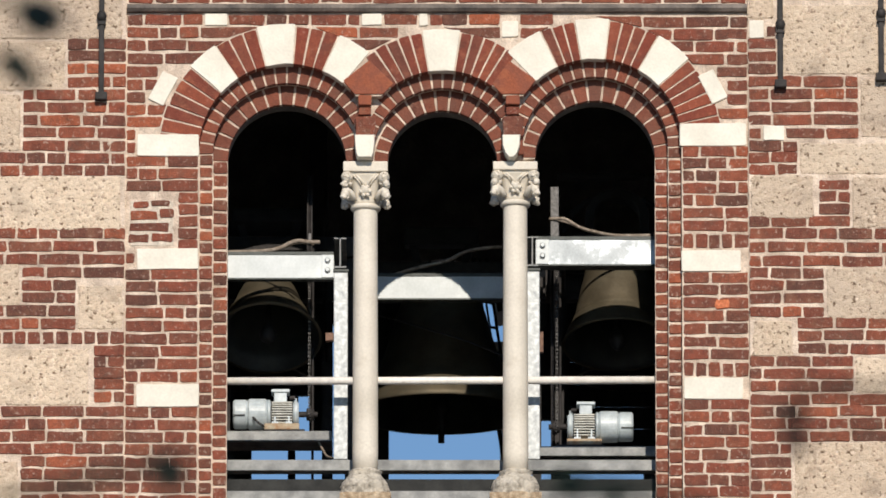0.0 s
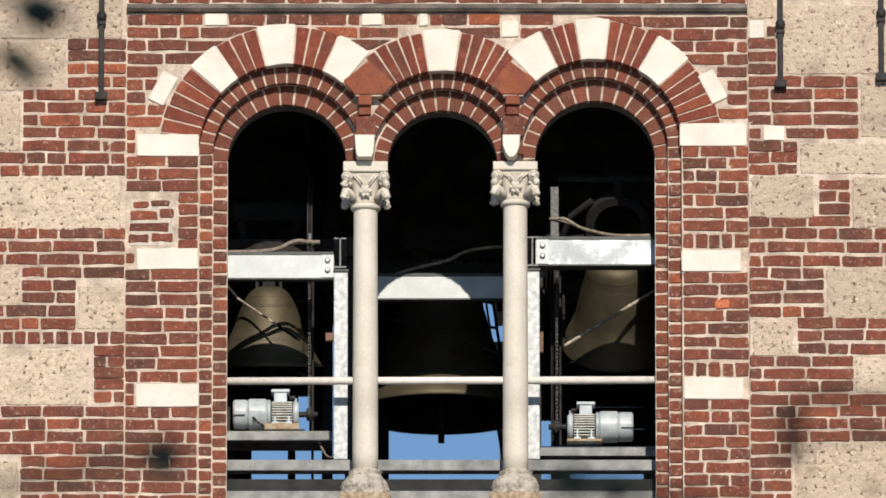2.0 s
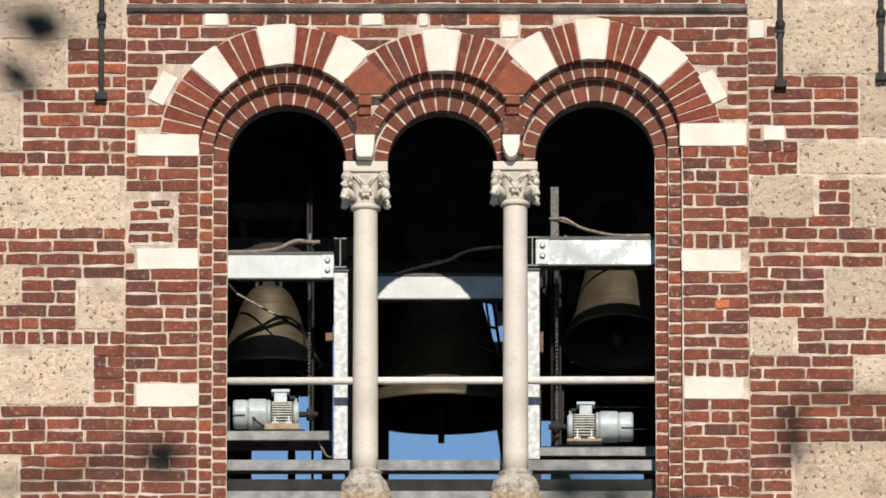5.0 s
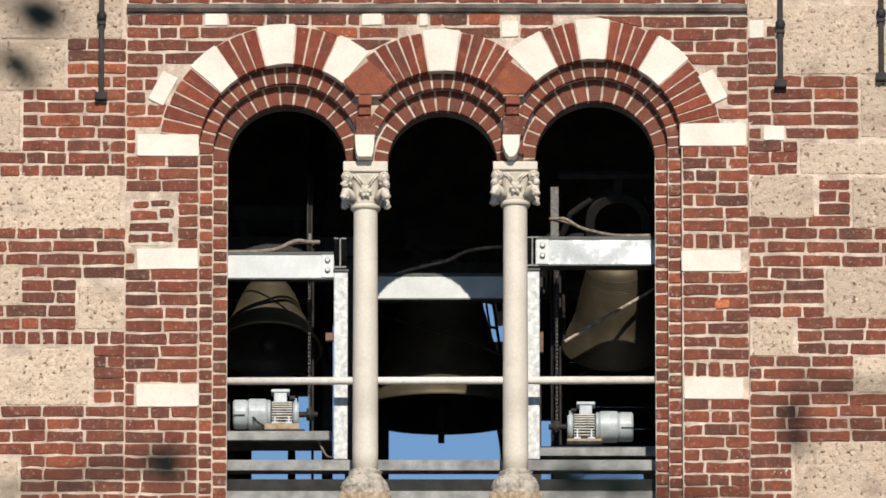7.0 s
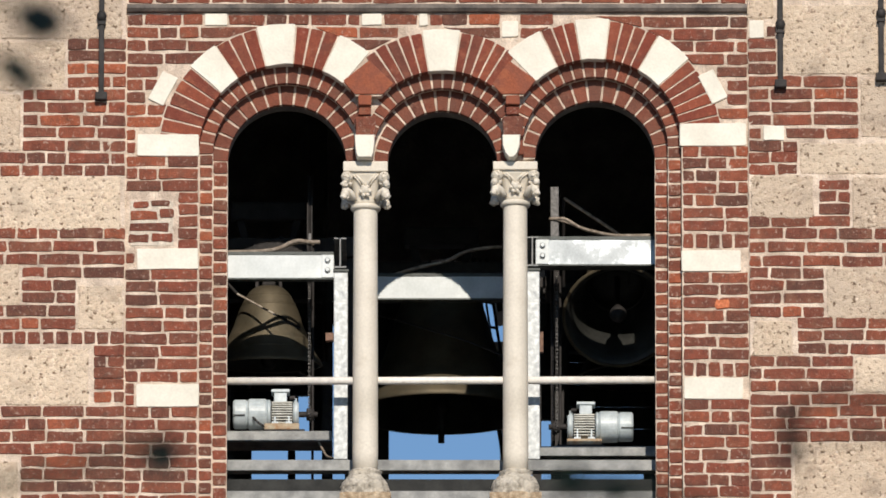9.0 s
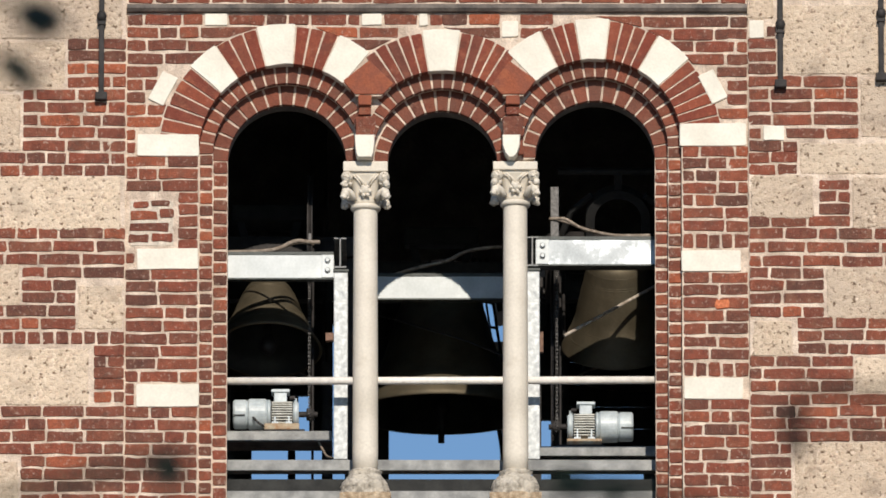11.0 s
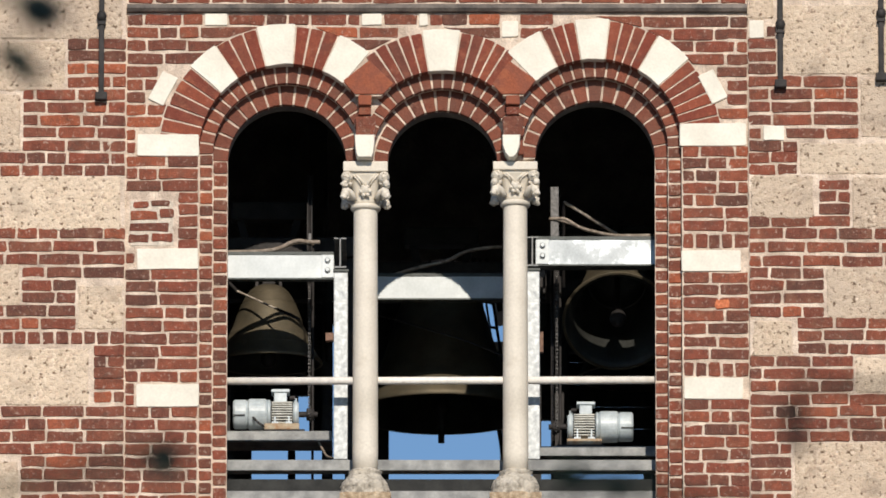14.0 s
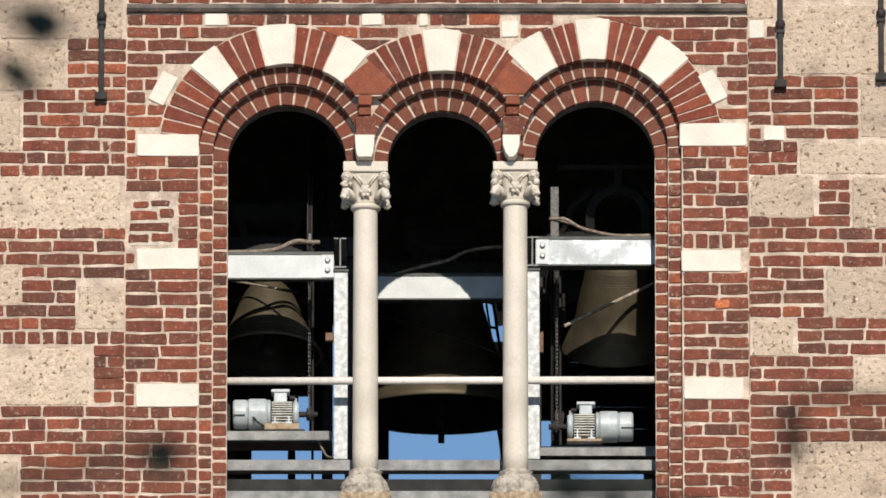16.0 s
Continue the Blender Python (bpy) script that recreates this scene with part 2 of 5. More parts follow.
def rod(bm, a, b, r, seg=12, r2=None):
    a, b = Vector(a), Vector(b)
    m = Matrix.Translation((a + b) / 2) @ (b - a).to_track_quat("Z", "Y").to_matrix().to_4x4()
    bmesh.ops.create_cone(bm, cap_ends=True, segments=seg, radius1=r, radius2=r if r2 is None else r2, depth=(b - a).length, matrix=m)
    return bm


def tube(bm, pts, r, seg=8):
    """A bent round bar through pts."""
    pts = [Vector(p) for p in pts]
    rings = []
    for i, p in enumerate(pts):
        d = (pts[min(i + 1, len(pts) - 1)] - pts[max(i - 1, 0)]).normalized()
        s = d.cross(Vector((0.13, 0.29, 0.95))).normalized()
        u = s.cross(d)
        rings.append([bm.verts.new(p + r * (math.cos(k * math.tau / seg) * s + math.sin(k * math.tau / seg) * u)) for k in range(seg)])
    for q, w in zip(rings, rings[1:]):
        for k in range(seg):
            bm.faces.new((q[k], q[(k + 1) % seg], w[(k + 1) % seg], w[k]))
    bm.faces.new(rings[0])
    bm.faces.new(rings[-1])
    return bm


def lathe(bm, profile, seg=48, axis="Z", at=(0, 0, 0), caps=True):
    """Turn a profile of (radius, height) round an upright or lying axis."""
    rings = []
    for r, h in profile:
        ring = []
        for k in range(seg):
            a = k * math.tau / seg
            c = (r * math.cos(a), r * math.sin(a), h) if axis == "Z" else (h, r * math.cos(a), r * math.sin(a))
            ring.append(bm.verts.new(Vector(c) + Vector(at)))
        rings.append(ring)
    for q, w in zip(rings, rings[1:]):
        for k in range(seg):
            bm.faces.new((q[k], q[(k + 1) % seg], w[(k + 1) % seg], w[k]))
    for ring in (rings[0], rings[-1]):
        if caps and profile[rings.index(ring)][0] > 1e-4:
            bm.faces.new(ring)
    bmesh.ops.remove_doubles(bm, verts=bm.verts, dist=1e-5)
    return bm


rng = random.Random(7)


def worn(poly, cut, jit):
    """Polygon in x, z with its corners cut and its points jittered."""
    out = []
    n = len(poly)
    for i in range(n):
        p, a, b = Vector(poly[i]), Vector(poly[i - 1]), Vector(poly[(i + 1) % n])
        for q in (a, b):
            d = q - p
            c = min(cut * rng.uniform(0.5, 1.6), d.length * 0.3)
            if q is b and d.length > 0.13:
                out.append(p + d.normalized() * c + Vector((rng.uniform(-jit, jit), rng.uniform(-jit, jit))))
                out.append(p + d * rng.uniform(0.35, 0.65) + Vector((rng.uniform(-jit, jit), rng.uniform(-1.5 * jit, 1.5 * jit))))
                continue
            out.append(p + d.normalized() * c + Vector((rng.uniform(-jit, jit), rng.uniform(-jit, jit))))
    return out


def slab_piece(poly, y0, y1, cut=0.008, jit=0.0045, cham=0.006):
    """A brick or stone: a worn polygon in x, z from its front y0 back to y1, with rounded front edges."""
    pts = worn(poly, cut, jit)
    c = sum(pts, Vector((0, 0))) / len(pts)
    bm = bmesh.new()
    tilt = rng.uniform(-0.002, 0.002)
    front = []
    for p in pts:
        d = c - p
        q = p + d.normalized() * min(cham * rng.uniform(0.8, 1.3), d.length * 0.4)
        front.append(bm.verts.new((q.x, y0 + tilt * (1 if q.x > c.x else -1), q.y)))
    mid = [bm.verts.new((p.x, y0 + cham * 0.8, p.y)) for p in pts]
    back = [bm.verts.new((p.x, y1, p.y)) for p in pts]
    bm.faces.new(front)
    n = len(pts)
    for u, w in ((front, mid), (mid, back)):
        for i in range(n):
            bm.faces.new((u[i], u[(i + 1) % n], w[(i + 1) % n], w[i]))
    return bm


# ---- the belfry's plan ----
# arches: centre x, then (radius, centre height) for the three stepped orders
ARCHES = [
    dict(x=-1.179, o=((0.660, 26.574), (0.557, 26.549), (0.447, 26.515)), r0=0.957),
    dict(x=-0.004, o=((0.626, 26.557), (0.523, 26.545), (0.413, 26.502)), r0=0.932),
    dict(x=1.149, o=((0.651, 26.623), (0.549, 26.606), (0.451, 26.541)), r0=0.949),
]
JAMBS = ((-1.838, 1.800), (-1.736, 1.698), (-1.626, 1.600))
DEPTHS = (0.0, 0.09, 0.18)
WALL_IN, LINING = 0.39, 0.245
SILL = 23.724
BAY_L, BAY_R = -2.391, 2.302
PIER_L, PIER_R = -3.591, 3.591
TOP, BOTTOM = 28.001, 23.594
BACK_OUT = 6.3


def pierced_slab(y0, y1, jambs, arches, foot, x0, x1, z0, z1, step=0.012):
    """A wall slab with the three arched lights cut through it."""
    xs = {x0, x1, *jambs}
    for cx, r, cz in arches:
        k = int(2 * r / step)
        xs |= {round(cx + r * math.cos(math.pi * i / k), 5) for i in range(k + 1)}
    xs = sorted(x for x in xs if x0 <= x <= x1)
    xs = [x for i, x in enumerate(xs) if i == 0 or x - xs[i - 1] > 1e-4]

    def top(x, side):
        best = None
        for cx, r, cz in arches:
            if abs(x - cx) <= r + 1e-6:
                h = cz + math.sqrt(max(0, r * r - (x - cx) ** 2))
                best = h if best is None else max(best, h)
        lo, hi = arches[0][0], arches[-1][0]
        if lo < x < hi:
            best = foot if best is None else max(best, foot)
        return best if best is not None else arches[0][2]

    bm = bmesh.new()
    def quad(*c):
        bm.faces.new([bm.verts.new(v) for v in c])
    for a, b in zip(xs, xs[1:]):
        inside = a >= jambs[0] - 1e-4 and b <= jambs[1] + 1e-4
        if inside:
            ta, tb = top(a, 1), top(b, -1)
            spans = [((ta, tb), (z1, z1)), ((z0, z0), (SILL, SILL))]
        else:
            spans = [((z0, z0), (z1, z1))]
        for (la, lb), (ha, hb) in spans:
            quad((a, y0, la), (b, y0, lb), (b, y0, hb), (a, y0, ha))
            quad((a, y1, la), (a, y1, ha), (b, y1, hb), (b, y1, lb))
            quad((a, y0, la), (a, y1, la), (b, y1, lb), (b, y0, lb))
            quad((a, y0, ha), (b, y0, hb), (b, y1, hb), (a, y1, ha))
    for x in jambs:
        cz = min(a[2] for a in arches)
        quad((x, y0, SILL), (x, y1, SILL), (x, y1, cz + 0.02), (x, y0, cz + 0.02))
    for x in (x0, x1):
        quad((x, y0, z0), (x, y1, z0), (x, y1, z1), (x, y0, z1))
    bmesh.ops.remove_doubles(bm, verts=bm.verts, dist=1e-5)
    return bm


# ---- setting: ground, tower walls ----
bm = bmesh.new()
bmesh.ops.create_grid(bm, x_segments=8, y_segments=8, size=3000)
ground = tagged(mesh_object("ground", bm, M_GROUND), "grey paved square reaching the horizon", "ground", kind="structure")

wall_front = root("wall_front", "red brick belfry wall with three arched lights", "wall", kind="structure")
FEET = (26.984, 26.686, 26.515)
for i in range(3):
    y0 = DEPTHS[i] + 0.008
    y1 = (DEPTHS[1] + 0.008, DEPTHS[2] + 0.008, LINING)[i]
    arches = [(a["x"], a["o"][i][0] + 0.004, a["o"][i][1]) for a in ARCHES]
    bm = pierced_slab(y0, y1, JAMBS[i], arches, FEET[i], BAY_L - 0.3, BAY_R + 0.3, BOTTOM, TOP)
    part("masonry_core", bm, M_MORTAR, wall_front, "pale lime mortar bed of the wall")

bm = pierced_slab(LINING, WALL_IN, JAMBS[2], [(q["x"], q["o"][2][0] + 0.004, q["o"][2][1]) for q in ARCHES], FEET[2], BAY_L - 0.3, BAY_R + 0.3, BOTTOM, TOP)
part("inner_lining", bm, M_INNER, wall_front, "dark brick lining of the wall")

PIER_Y = -0.035
pier_left = root("wall_pier_left", "corner pier of brick and rough stone blocks", "wall", kind="structure")
pier_right = root("wall_pier_right", "corner pier of brick and rough stone blocks", "wall", kind="structure")
part("masonry_core", box(bmesh.new(), PIER_L, BAY_L - 0.004, PIER_Y + 0.008, 0.9, BOTTOM, TOP), M_MORTAR, pier_left)
part("masonry_core", box(bmesh.new(), BAY_R + 0.004, PIER_R, PIER_Y + 0.008, 0.9, BOTTOM, TOP), M_MORTAR, pier_right)

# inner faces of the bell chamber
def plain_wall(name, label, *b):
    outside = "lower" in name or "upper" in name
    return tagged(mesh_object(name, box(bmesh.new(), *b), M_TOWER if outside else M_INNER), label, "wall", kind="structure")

plain_wall("wall_side_left", "dark side wall of the bell chamber", PIER_L, PIER_L + 0.6, 0.9, BACK_OUT - 0.5, BOTTOM - 1.2, TOP + 3.0)
plain_wall("wall_side_right", "dark side wall of the bell chamber", PIER_R - 0.6, PIER_R, 0.9, BACK_OUT - 0.5, BOTTOM - 1.2, TOP + 3.0)
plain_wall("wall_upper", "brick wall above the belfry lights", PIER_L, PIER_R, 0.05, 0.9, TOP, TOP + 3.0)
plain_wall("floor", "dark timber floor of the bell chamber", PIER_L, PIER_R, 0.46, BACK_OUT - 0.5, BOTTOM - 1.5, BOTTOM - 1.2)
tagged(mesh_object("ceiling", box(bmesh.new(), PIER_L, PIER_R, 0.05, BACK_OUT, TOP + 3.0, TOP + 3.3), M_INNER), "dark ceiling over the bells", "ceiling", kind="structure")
plain_wall("wall_lower", "tower shaft below the belfry", PIER_L, PIER_R, 0.01, 0.44, 0.0, BOTTOM)
plain_wall("wall_lower_back", "tower shaft below the belfry", PIER_L, PIER_R, BACK_OUT - 0.5, BACK_OUT, 0.0, BOTTOM)
plain_wall("wall_lower_left", "tower shaft below the belfry", PIER_L, PIER_L + 0.6, 0.44, BACK_OUT - 0.5, 0.0, BOTTOM - 1.2)
plain_wall("wall_lower_right", "tower shaft below the belfry", PIER_R - 0.6, PIER_R, 0.44, BACK_OUT - 0.5, 0.0, BOTTOM - 1.2)
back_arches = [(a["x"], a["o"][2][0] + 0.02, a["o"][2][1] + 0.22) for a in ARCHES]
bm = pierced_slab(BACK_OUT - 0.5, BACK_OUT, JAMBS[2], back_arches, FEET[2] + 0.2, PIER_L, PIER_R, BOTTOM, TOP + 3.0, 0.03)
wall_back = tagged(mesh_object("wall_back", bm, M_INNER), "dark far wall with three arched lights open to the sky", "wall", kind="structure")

# ---- columns ----
def column(x, zn, za, y=0.26, label="pale marble column with a carved leaf capital"):
    c = root("column", label, "column", (x, y, 0), "columns of the lights")
    zb, zf = 24.125, SILL
    # shaft with a slight swelling
    prof = [(0.094, zb - 0.02), (0.097, zb + 0.15), (0.095, zb + 0.8), (0.090, zn), (0.090, zn + 0.01)]
    part("shaft", lathe(bmesh.new(), prof, 40), M_MARBLE, c, smooth=True)
    part("necking", lathe(bmesh.new(), [(0.09, zn - 0.01), (0.108, zn - 0.005), (0.116, zn + 0.012), (0.108, zn + 0.03), (0.09, zn + 0.036)], 32), M_MARBLE, c, smooth=True)
    # bell-shaped core of the capital, round below and square above
    bm = bmesh.new()
    rings = []
    for k in range(9):
        f = k / 8
        z = zn + 0.03 + (za - zn - 0.03) * f
        r = 0.096 + 0.055 * f ** 2.2
        sq = f ** 1.5
        ring = []
        for j in range(32):
            a = j * math.tau / 32
            ca_, sa_ = math.cos(a), math.sin(a)
            s = 1 / max(abs(ca_), abs(sa_))
            rr = r * (1 - sq) + r * sq * min(s, 1.3)
            ring.append(bm.verts.new((rr * ca_, rr * sa_, z)))
        rings.append(ring)
    for q, w in zip(rings, rings[1:]):
        for j in range(32):
            bm.faces.new((q[j], q[(j + 1) % 32], w[(j + 1) % 32], w[j]))
    bm.faces.new(rings[0]); bm.faces.new(rings[-1])
    cap = part("capital", bm, M_MARBLE, c, "carved leaf capital", smooth=True)
    part("abacus", box(bmesh.new(), -0.168, 0.168, -0.168, 0.168, za - 0.004, 26.499, 0.008), M_MARBLE, c)
    # corner volutes over curled leaves, and a rosette between two stems on every face
    def carved(bm, amp, seed):
        for v in bm.verts:
            v.co += amp * noise.noise_vector(v.co * 48 + Vector((seed, x * 7, 0))) + 0.4 * amp * noise.noise_vector(v.co * 110)
        return bm
    for sx in (-1, 1):
        for sy in (-1, 1):
            bm = bmesh.new()
            for px, pz, q in ((0.138, za - 0.042, 0.044), (0.158, za - 0.098, 0.026), (0.120, za - 0.085, 0.022)):
                bmesh.ops.create_uvsphere(bm, u_segments=18, v_segments=12, radius=q, matrix=Matrix.Translation((sx * px, sy * px * 0.98, pz)))
            for k in range(9):
                t = k * 0.75
                bmesh.ops.create_icosphere(bm, subdivisions=1, radius=0.008, matrix=Matrix.Translation((sx * (0.138 + (0.026 - 0.0022 * k) * math.cos(t)), sy * 0.138 + sy * 0.038, za - 0.042 + (0.026 - 0.0022 * k) * math.sin(t))))
            part("volute", carved(bm, 0.008, 1.0), M_MARBLE, cap, smooth=True)
            bm = tube(bmesh.new(), [(sx * 0.085, sy * 0.085, zn + 0.06), (sx * 0.112, sy * 0.110, zn + 0.105), (sx * 0.140, sy * 0.136, zn + 0.118), (sx * 0.158, sy * 0.152, zn + 0.100)], 0.026, 12)
            for px, pz, q in ((0.152, zn + 0.088, 0.032), (0.165, zn + 0.068, 0.024), (0.140, zn + 0.066, 0.020)):
                bmesh.ops.create_uvsphere(bm, u_segments=16, v_segments=10, radius=q, matrix=Matrix.Translation((sx * px, sy * px * 0.97, pz)))
            part("leaf", carved(bm, 0.010, 2.0), M_MARBLE, cap, smooth=True)
    for a in range(4):
        m = Matrix.Rotation(a * math.pi / 2, 4, "Z")
        bm = bmesh.new()
        bmesh.ops.create_icosphere(bm, subdivisions=3, radius=0.030, matrix=m @ Matrix.Translation((0, -0.122, zn + 0.125)))
        for k in range(6):
            t = k * math.tau / 6
            bmesh.ops.create_icosphere(bm, subdivisions=2, radius=0.017, matrix=m @ Matrix.Translation((0.032 * math.cos(t), -0.124, zn + 0.118 + 0.034 * math.sin(t))))
        part("boss", carved(bm, 0.007, 3.0), M_MARBLE, cap, smooth=True)
        for s in (-1, 1):
            for off, q in ((0.0, 0.009), (0.022, 0.007)):
                bm = tube(bmesh.new(), [m @ Vector((s * (0.008 + off), -0.112, zn + 0.155)), m @ Vector((s * (0.030 + off), -0.128, zn + 0.195)), m @ Vector((s * (0.075 + off), -0.143, za - 0.022))], q, 8)
                part("stem", carved(bm, 0.003, 4.0), M_MARBLE, cap, smooth=True)
    # weathered base on a block
    bm = lathe(bmesh.new(), [(0.100, zb + 0.012), (0.122, zb + 0.004), (0.118, zb - 0.03), (0.140, zb - 0.05), (0.166, zb - 0.09), (0.182, zb - 0.12), (0.178, zb - 0.150), (0.184, zb - 0.19), (0.180, zf)], 48)
    bmesh.ops.subdivide_edges(bm, edges=[e for e in bm.edges if e.calc_length() > 0.02], cuts=3)
    for v in bm.verts:
        p = v.co
        k = 0.013 * noise.noise(Vector((p.x * 8 + x, p.y * 8, p.z * 85))) + 0.010 * noise.noise(p * 14 + Vector((x, 0, 0))) + 0.008 * noise.noise(p * 70)
        flat = Vector((p.x, p.y, 0)).normalized()
        v.co += flat * k + Vector((0, 0, 0.5 * k))
    part("base", bm, M_BASE, c, "eroded stone base", smooth=True)
    bm = box(bmesh.new(), -0.190, 0.190, -0.200, 0.190, zf - 0.02, zb - 0.195)
    bmesh.ops.subdivide_edges(bm, edges=bm.edges[:], cuts=7, use_grid_fill=True)
    for v in bm.verts:
        v.co += 0.012 * noise.noise_vector(v.co * 16 + Vector((x, 0, 0))) + 0.006 * noise.noise_vector(v.co * 45)
    part("foot_course", bm, M_TANBRICK, c, "crumbling tan brick course")
    return c

col_a = column(-0.585, 26.160, 26.424)
col_b = column(0.546, 26.190, 26.438)
for x in (-0.585, 0.546):
    copy_thing(col_a, pose(x, BACK_OUT - 0.25, 0))

# ---- steelwork ----
YB = 0.50


def channel(name, label, x0, x1, y, z0, z1, material, flange=0.07, t=0.009):
    """A rolled channel or I beam lying along x: web and two flanges, with a green edge."""
    ob = root(name, label, "steel beam", ((x0 + x1) / 2, y, z0), "belfry steel beams")
    h, w = z1 - z0, (x1 - x0) / 2
    # top edge is taller: its dark steel also paints the shadow line below
    top, low = 0.026, 0.013
    part("web", box(bmesh.new(), -w, w, 0, t, low, h - top), material, ob)
    part("flange", box(bmesh.new(), -w, w, -0.004, flange, h - top, h, 0.002), M_DARKSTEEL, ob)
    part("flange", box(bmesh.new(), -w, w, -0.004, flange, 0, low, 0.002), M_DARKSTEEL, ob)
    return ob

def end_plate(beam, x0, x1, h):
    p = part("end_plate", box(bmesh.new(), x0, x1, -0.012, -0.005, 0.013, h - 0.026, 0.002), M_ZINC, beam)
    for z in (h * 0.33, h * 0.68):
        bm = lathe(bmesh.new(), [(0.0, -0.012), (0.014, -0.012), (0.022, 0.0), (0.022, 0.008)], 12)
        bmesh.ops.transform(bm, matrix=pose((x0 + x1) / 2, -0.024, z, -90), verts=bm.verts)
        part("bolt", bm, M_ZINC, p)

bl = channel("steel_beam", "bright galvanised channel bolted over a swinging bell", -1.651, -0.826, YB, 25.679, 25.895, M_ZINC)
w = (-0.826 - -1.651) / 2
end_plate(bl, w - 0.09, w - 0.004, 25.895 - 25.679)
br = channel("steel_beam", "bright galvanised channel bolted over a swinging bell", 0.701, 1.625, YB, 25.785, 26.014, M_STAINSHEENZINC, 0.14)
w = (1.625 - 0.701) / 2
end_plate(br, -w + 0.004, -w + 0.10, 26.014 - 25.785)
YC = 1.775
bc = channel("steel_beam", "galvanised cross beam before the great bell", -0.780, 0.693, YC, 25.833, 26.043, M_ZINC)

# I beams running back into the tower, seen end on
def i_beam(x, z0, z1, y0, y1):
    ob = root("joist", "dark steel joist running back into the tower", "steel beam", (x, y0, z0), "belfry joists")
    h, d = z1 - z0, y1 - y0
    part("web", box(bmesh.new(), -0.005, 0.005, 0, d, 0.01, h - 0.01), M_DULLZINC, ob)
    part("flange", box(bmesh.new(), -0.045, 0.045, 0, d, h - 0.01, h), M_DULLZINC, ob)
    part("flange", box(bmesh.new(), -0.045, 0.045, 0, d, 0, 0.012), M_DULLZINC, ob)
    return ob

i_beam(-0.778, 25.766, 26.000, 0.48, 5.7)
i_beam(0.676, 25.780, 26.009, 0.48, 5.7)

def post(x0, x1, zt, zb):
    ob = root("steel_post", "mottled galvanised steel post", "steel post", ((x0 + x1) / 2, YB, zb), "belfry posts")
    w = (x1 - x0) / 2
    part("tube", box(bmesh.new(), -w, w, 0, 0.11, 0, zt - zb, 0.006), M_POSTZINC, ob)
    part("cap_plate", box(bmesh.new(), -w - 0.006, w + 0.006, -0.01, 0.12, zt - zb, zt - zb + 0.022, 0.003), M_DARKSTEEL, ob)
    return ob

LOW = 24.196
post(-0.826, -0.719, 25.736, 24.283)
post(0.633, 0.731, 25.745, 24.283)

# low cross members and motor platforms
def bar(name, label, x0, x1, y0, y1, z0, z1, material, cat="steel beam"):
    return tagged(mesh_object(name, box(bmesh.new(), x0, x1, y0, y1, z0, z1, 0.004), material), label, cat, "belfry steel beams")

bar("tie_beam", "dull galvanised tie beam across the lights", -1.651, 1.625, 0.49, 0.62, 24.194, 24.277, M_DULLZINC)
bar("tie_beam", "dark steel sill beam across the lights", -1.651, 1.625, 0.47, 0.60, SILL, 24.122, M_BLACKSTEEL)
bar("tie_beam", "grey steel edge strip along the sill", -1.650, 1.625, 0.455, 0.469, SILL, 24.028, M_DULLZINC)
bar("platform_beam", "galvanised beam carrying a bell motor", -1.658, -0.842, 0.92, 1.25, 24.522, 24.601, M_DULLZINC)
bar("platform_beam", "galvanised beam carrying a bell motor", 0.726, 1.632, 0.92, 1.25, 24.407, 24.482, M_DULLZINC)
guard = root("guard_rail", "cream painted tube rail behind the columns", "guard rail", (0, 0.295, 0))
part("tube", rod(bmesh.new(), (-1.648, 0, 24.839), (1.630, 0, 24.848), 0.029, 20), M_RAIL, guard, smooth=True)

# ---- bells ----
# bells' outer lines: height over the lip, radius, in metres
STEEP = [(0.0, 0.428), (0.010, 0.424), (0.083, 0.394), (0.149, 0.363), (0.258, 0.324), (0.368, 0.303), (0.477, 0.281), (0.587, 0.255), (0.680, 0.240), (0.735, 0.215), (0.765, 0.170), (0.780, 0.080), (0.785, 0.0)]
CONIC = [(0.0, 0.415), (0.025, 0.402), (0.093, 0.357), (0.205, 0.311), (0.290, 0.272), (0.425, 0.224), (0.530, 0.172), (0.580, 0.130), (0.608, 0.080), (0.618, 0.0)]
BROAD = [(k * 1.05, q * 0.70 * (1 - 0.13 * k)) for q, k in ((1.0, 0.0), (0.99, 0.03), (0.925, 0.10), (0.84, 0.18), (0.76, 0.28), (0.69, 0.40), (0.63, 0.54), (0.575, 0.68), (0.52, 0.80), (0.44, 0.90), (0.33, 0.96), (0.18, 0.995), (0.0, 1.0))]


def rounded(line, step=0.02):
    """The line through its points with soft bends."""
    p = [Vector(q) for q in line]
    out = []
    for i in range(len(p) - 1):
        q0, q1, q2, q3 = p[max(i - 1, 0)], p[i], p[i + 1], p[min(i + 2, len(p) - 1)]
        n = max(1, int((q2 - q1).length / step))
        for k in range(n):
            t = k / n
            out.append(0.5 * (2 * q1 + (q2 - q0) * t + (2 * q0 - 5 * q1 + 4 * q2 - q3) * t * t + (3 * q1 - q0 - 3 * q2 + q3) * t ** 3))
    return out + [p[-1]]


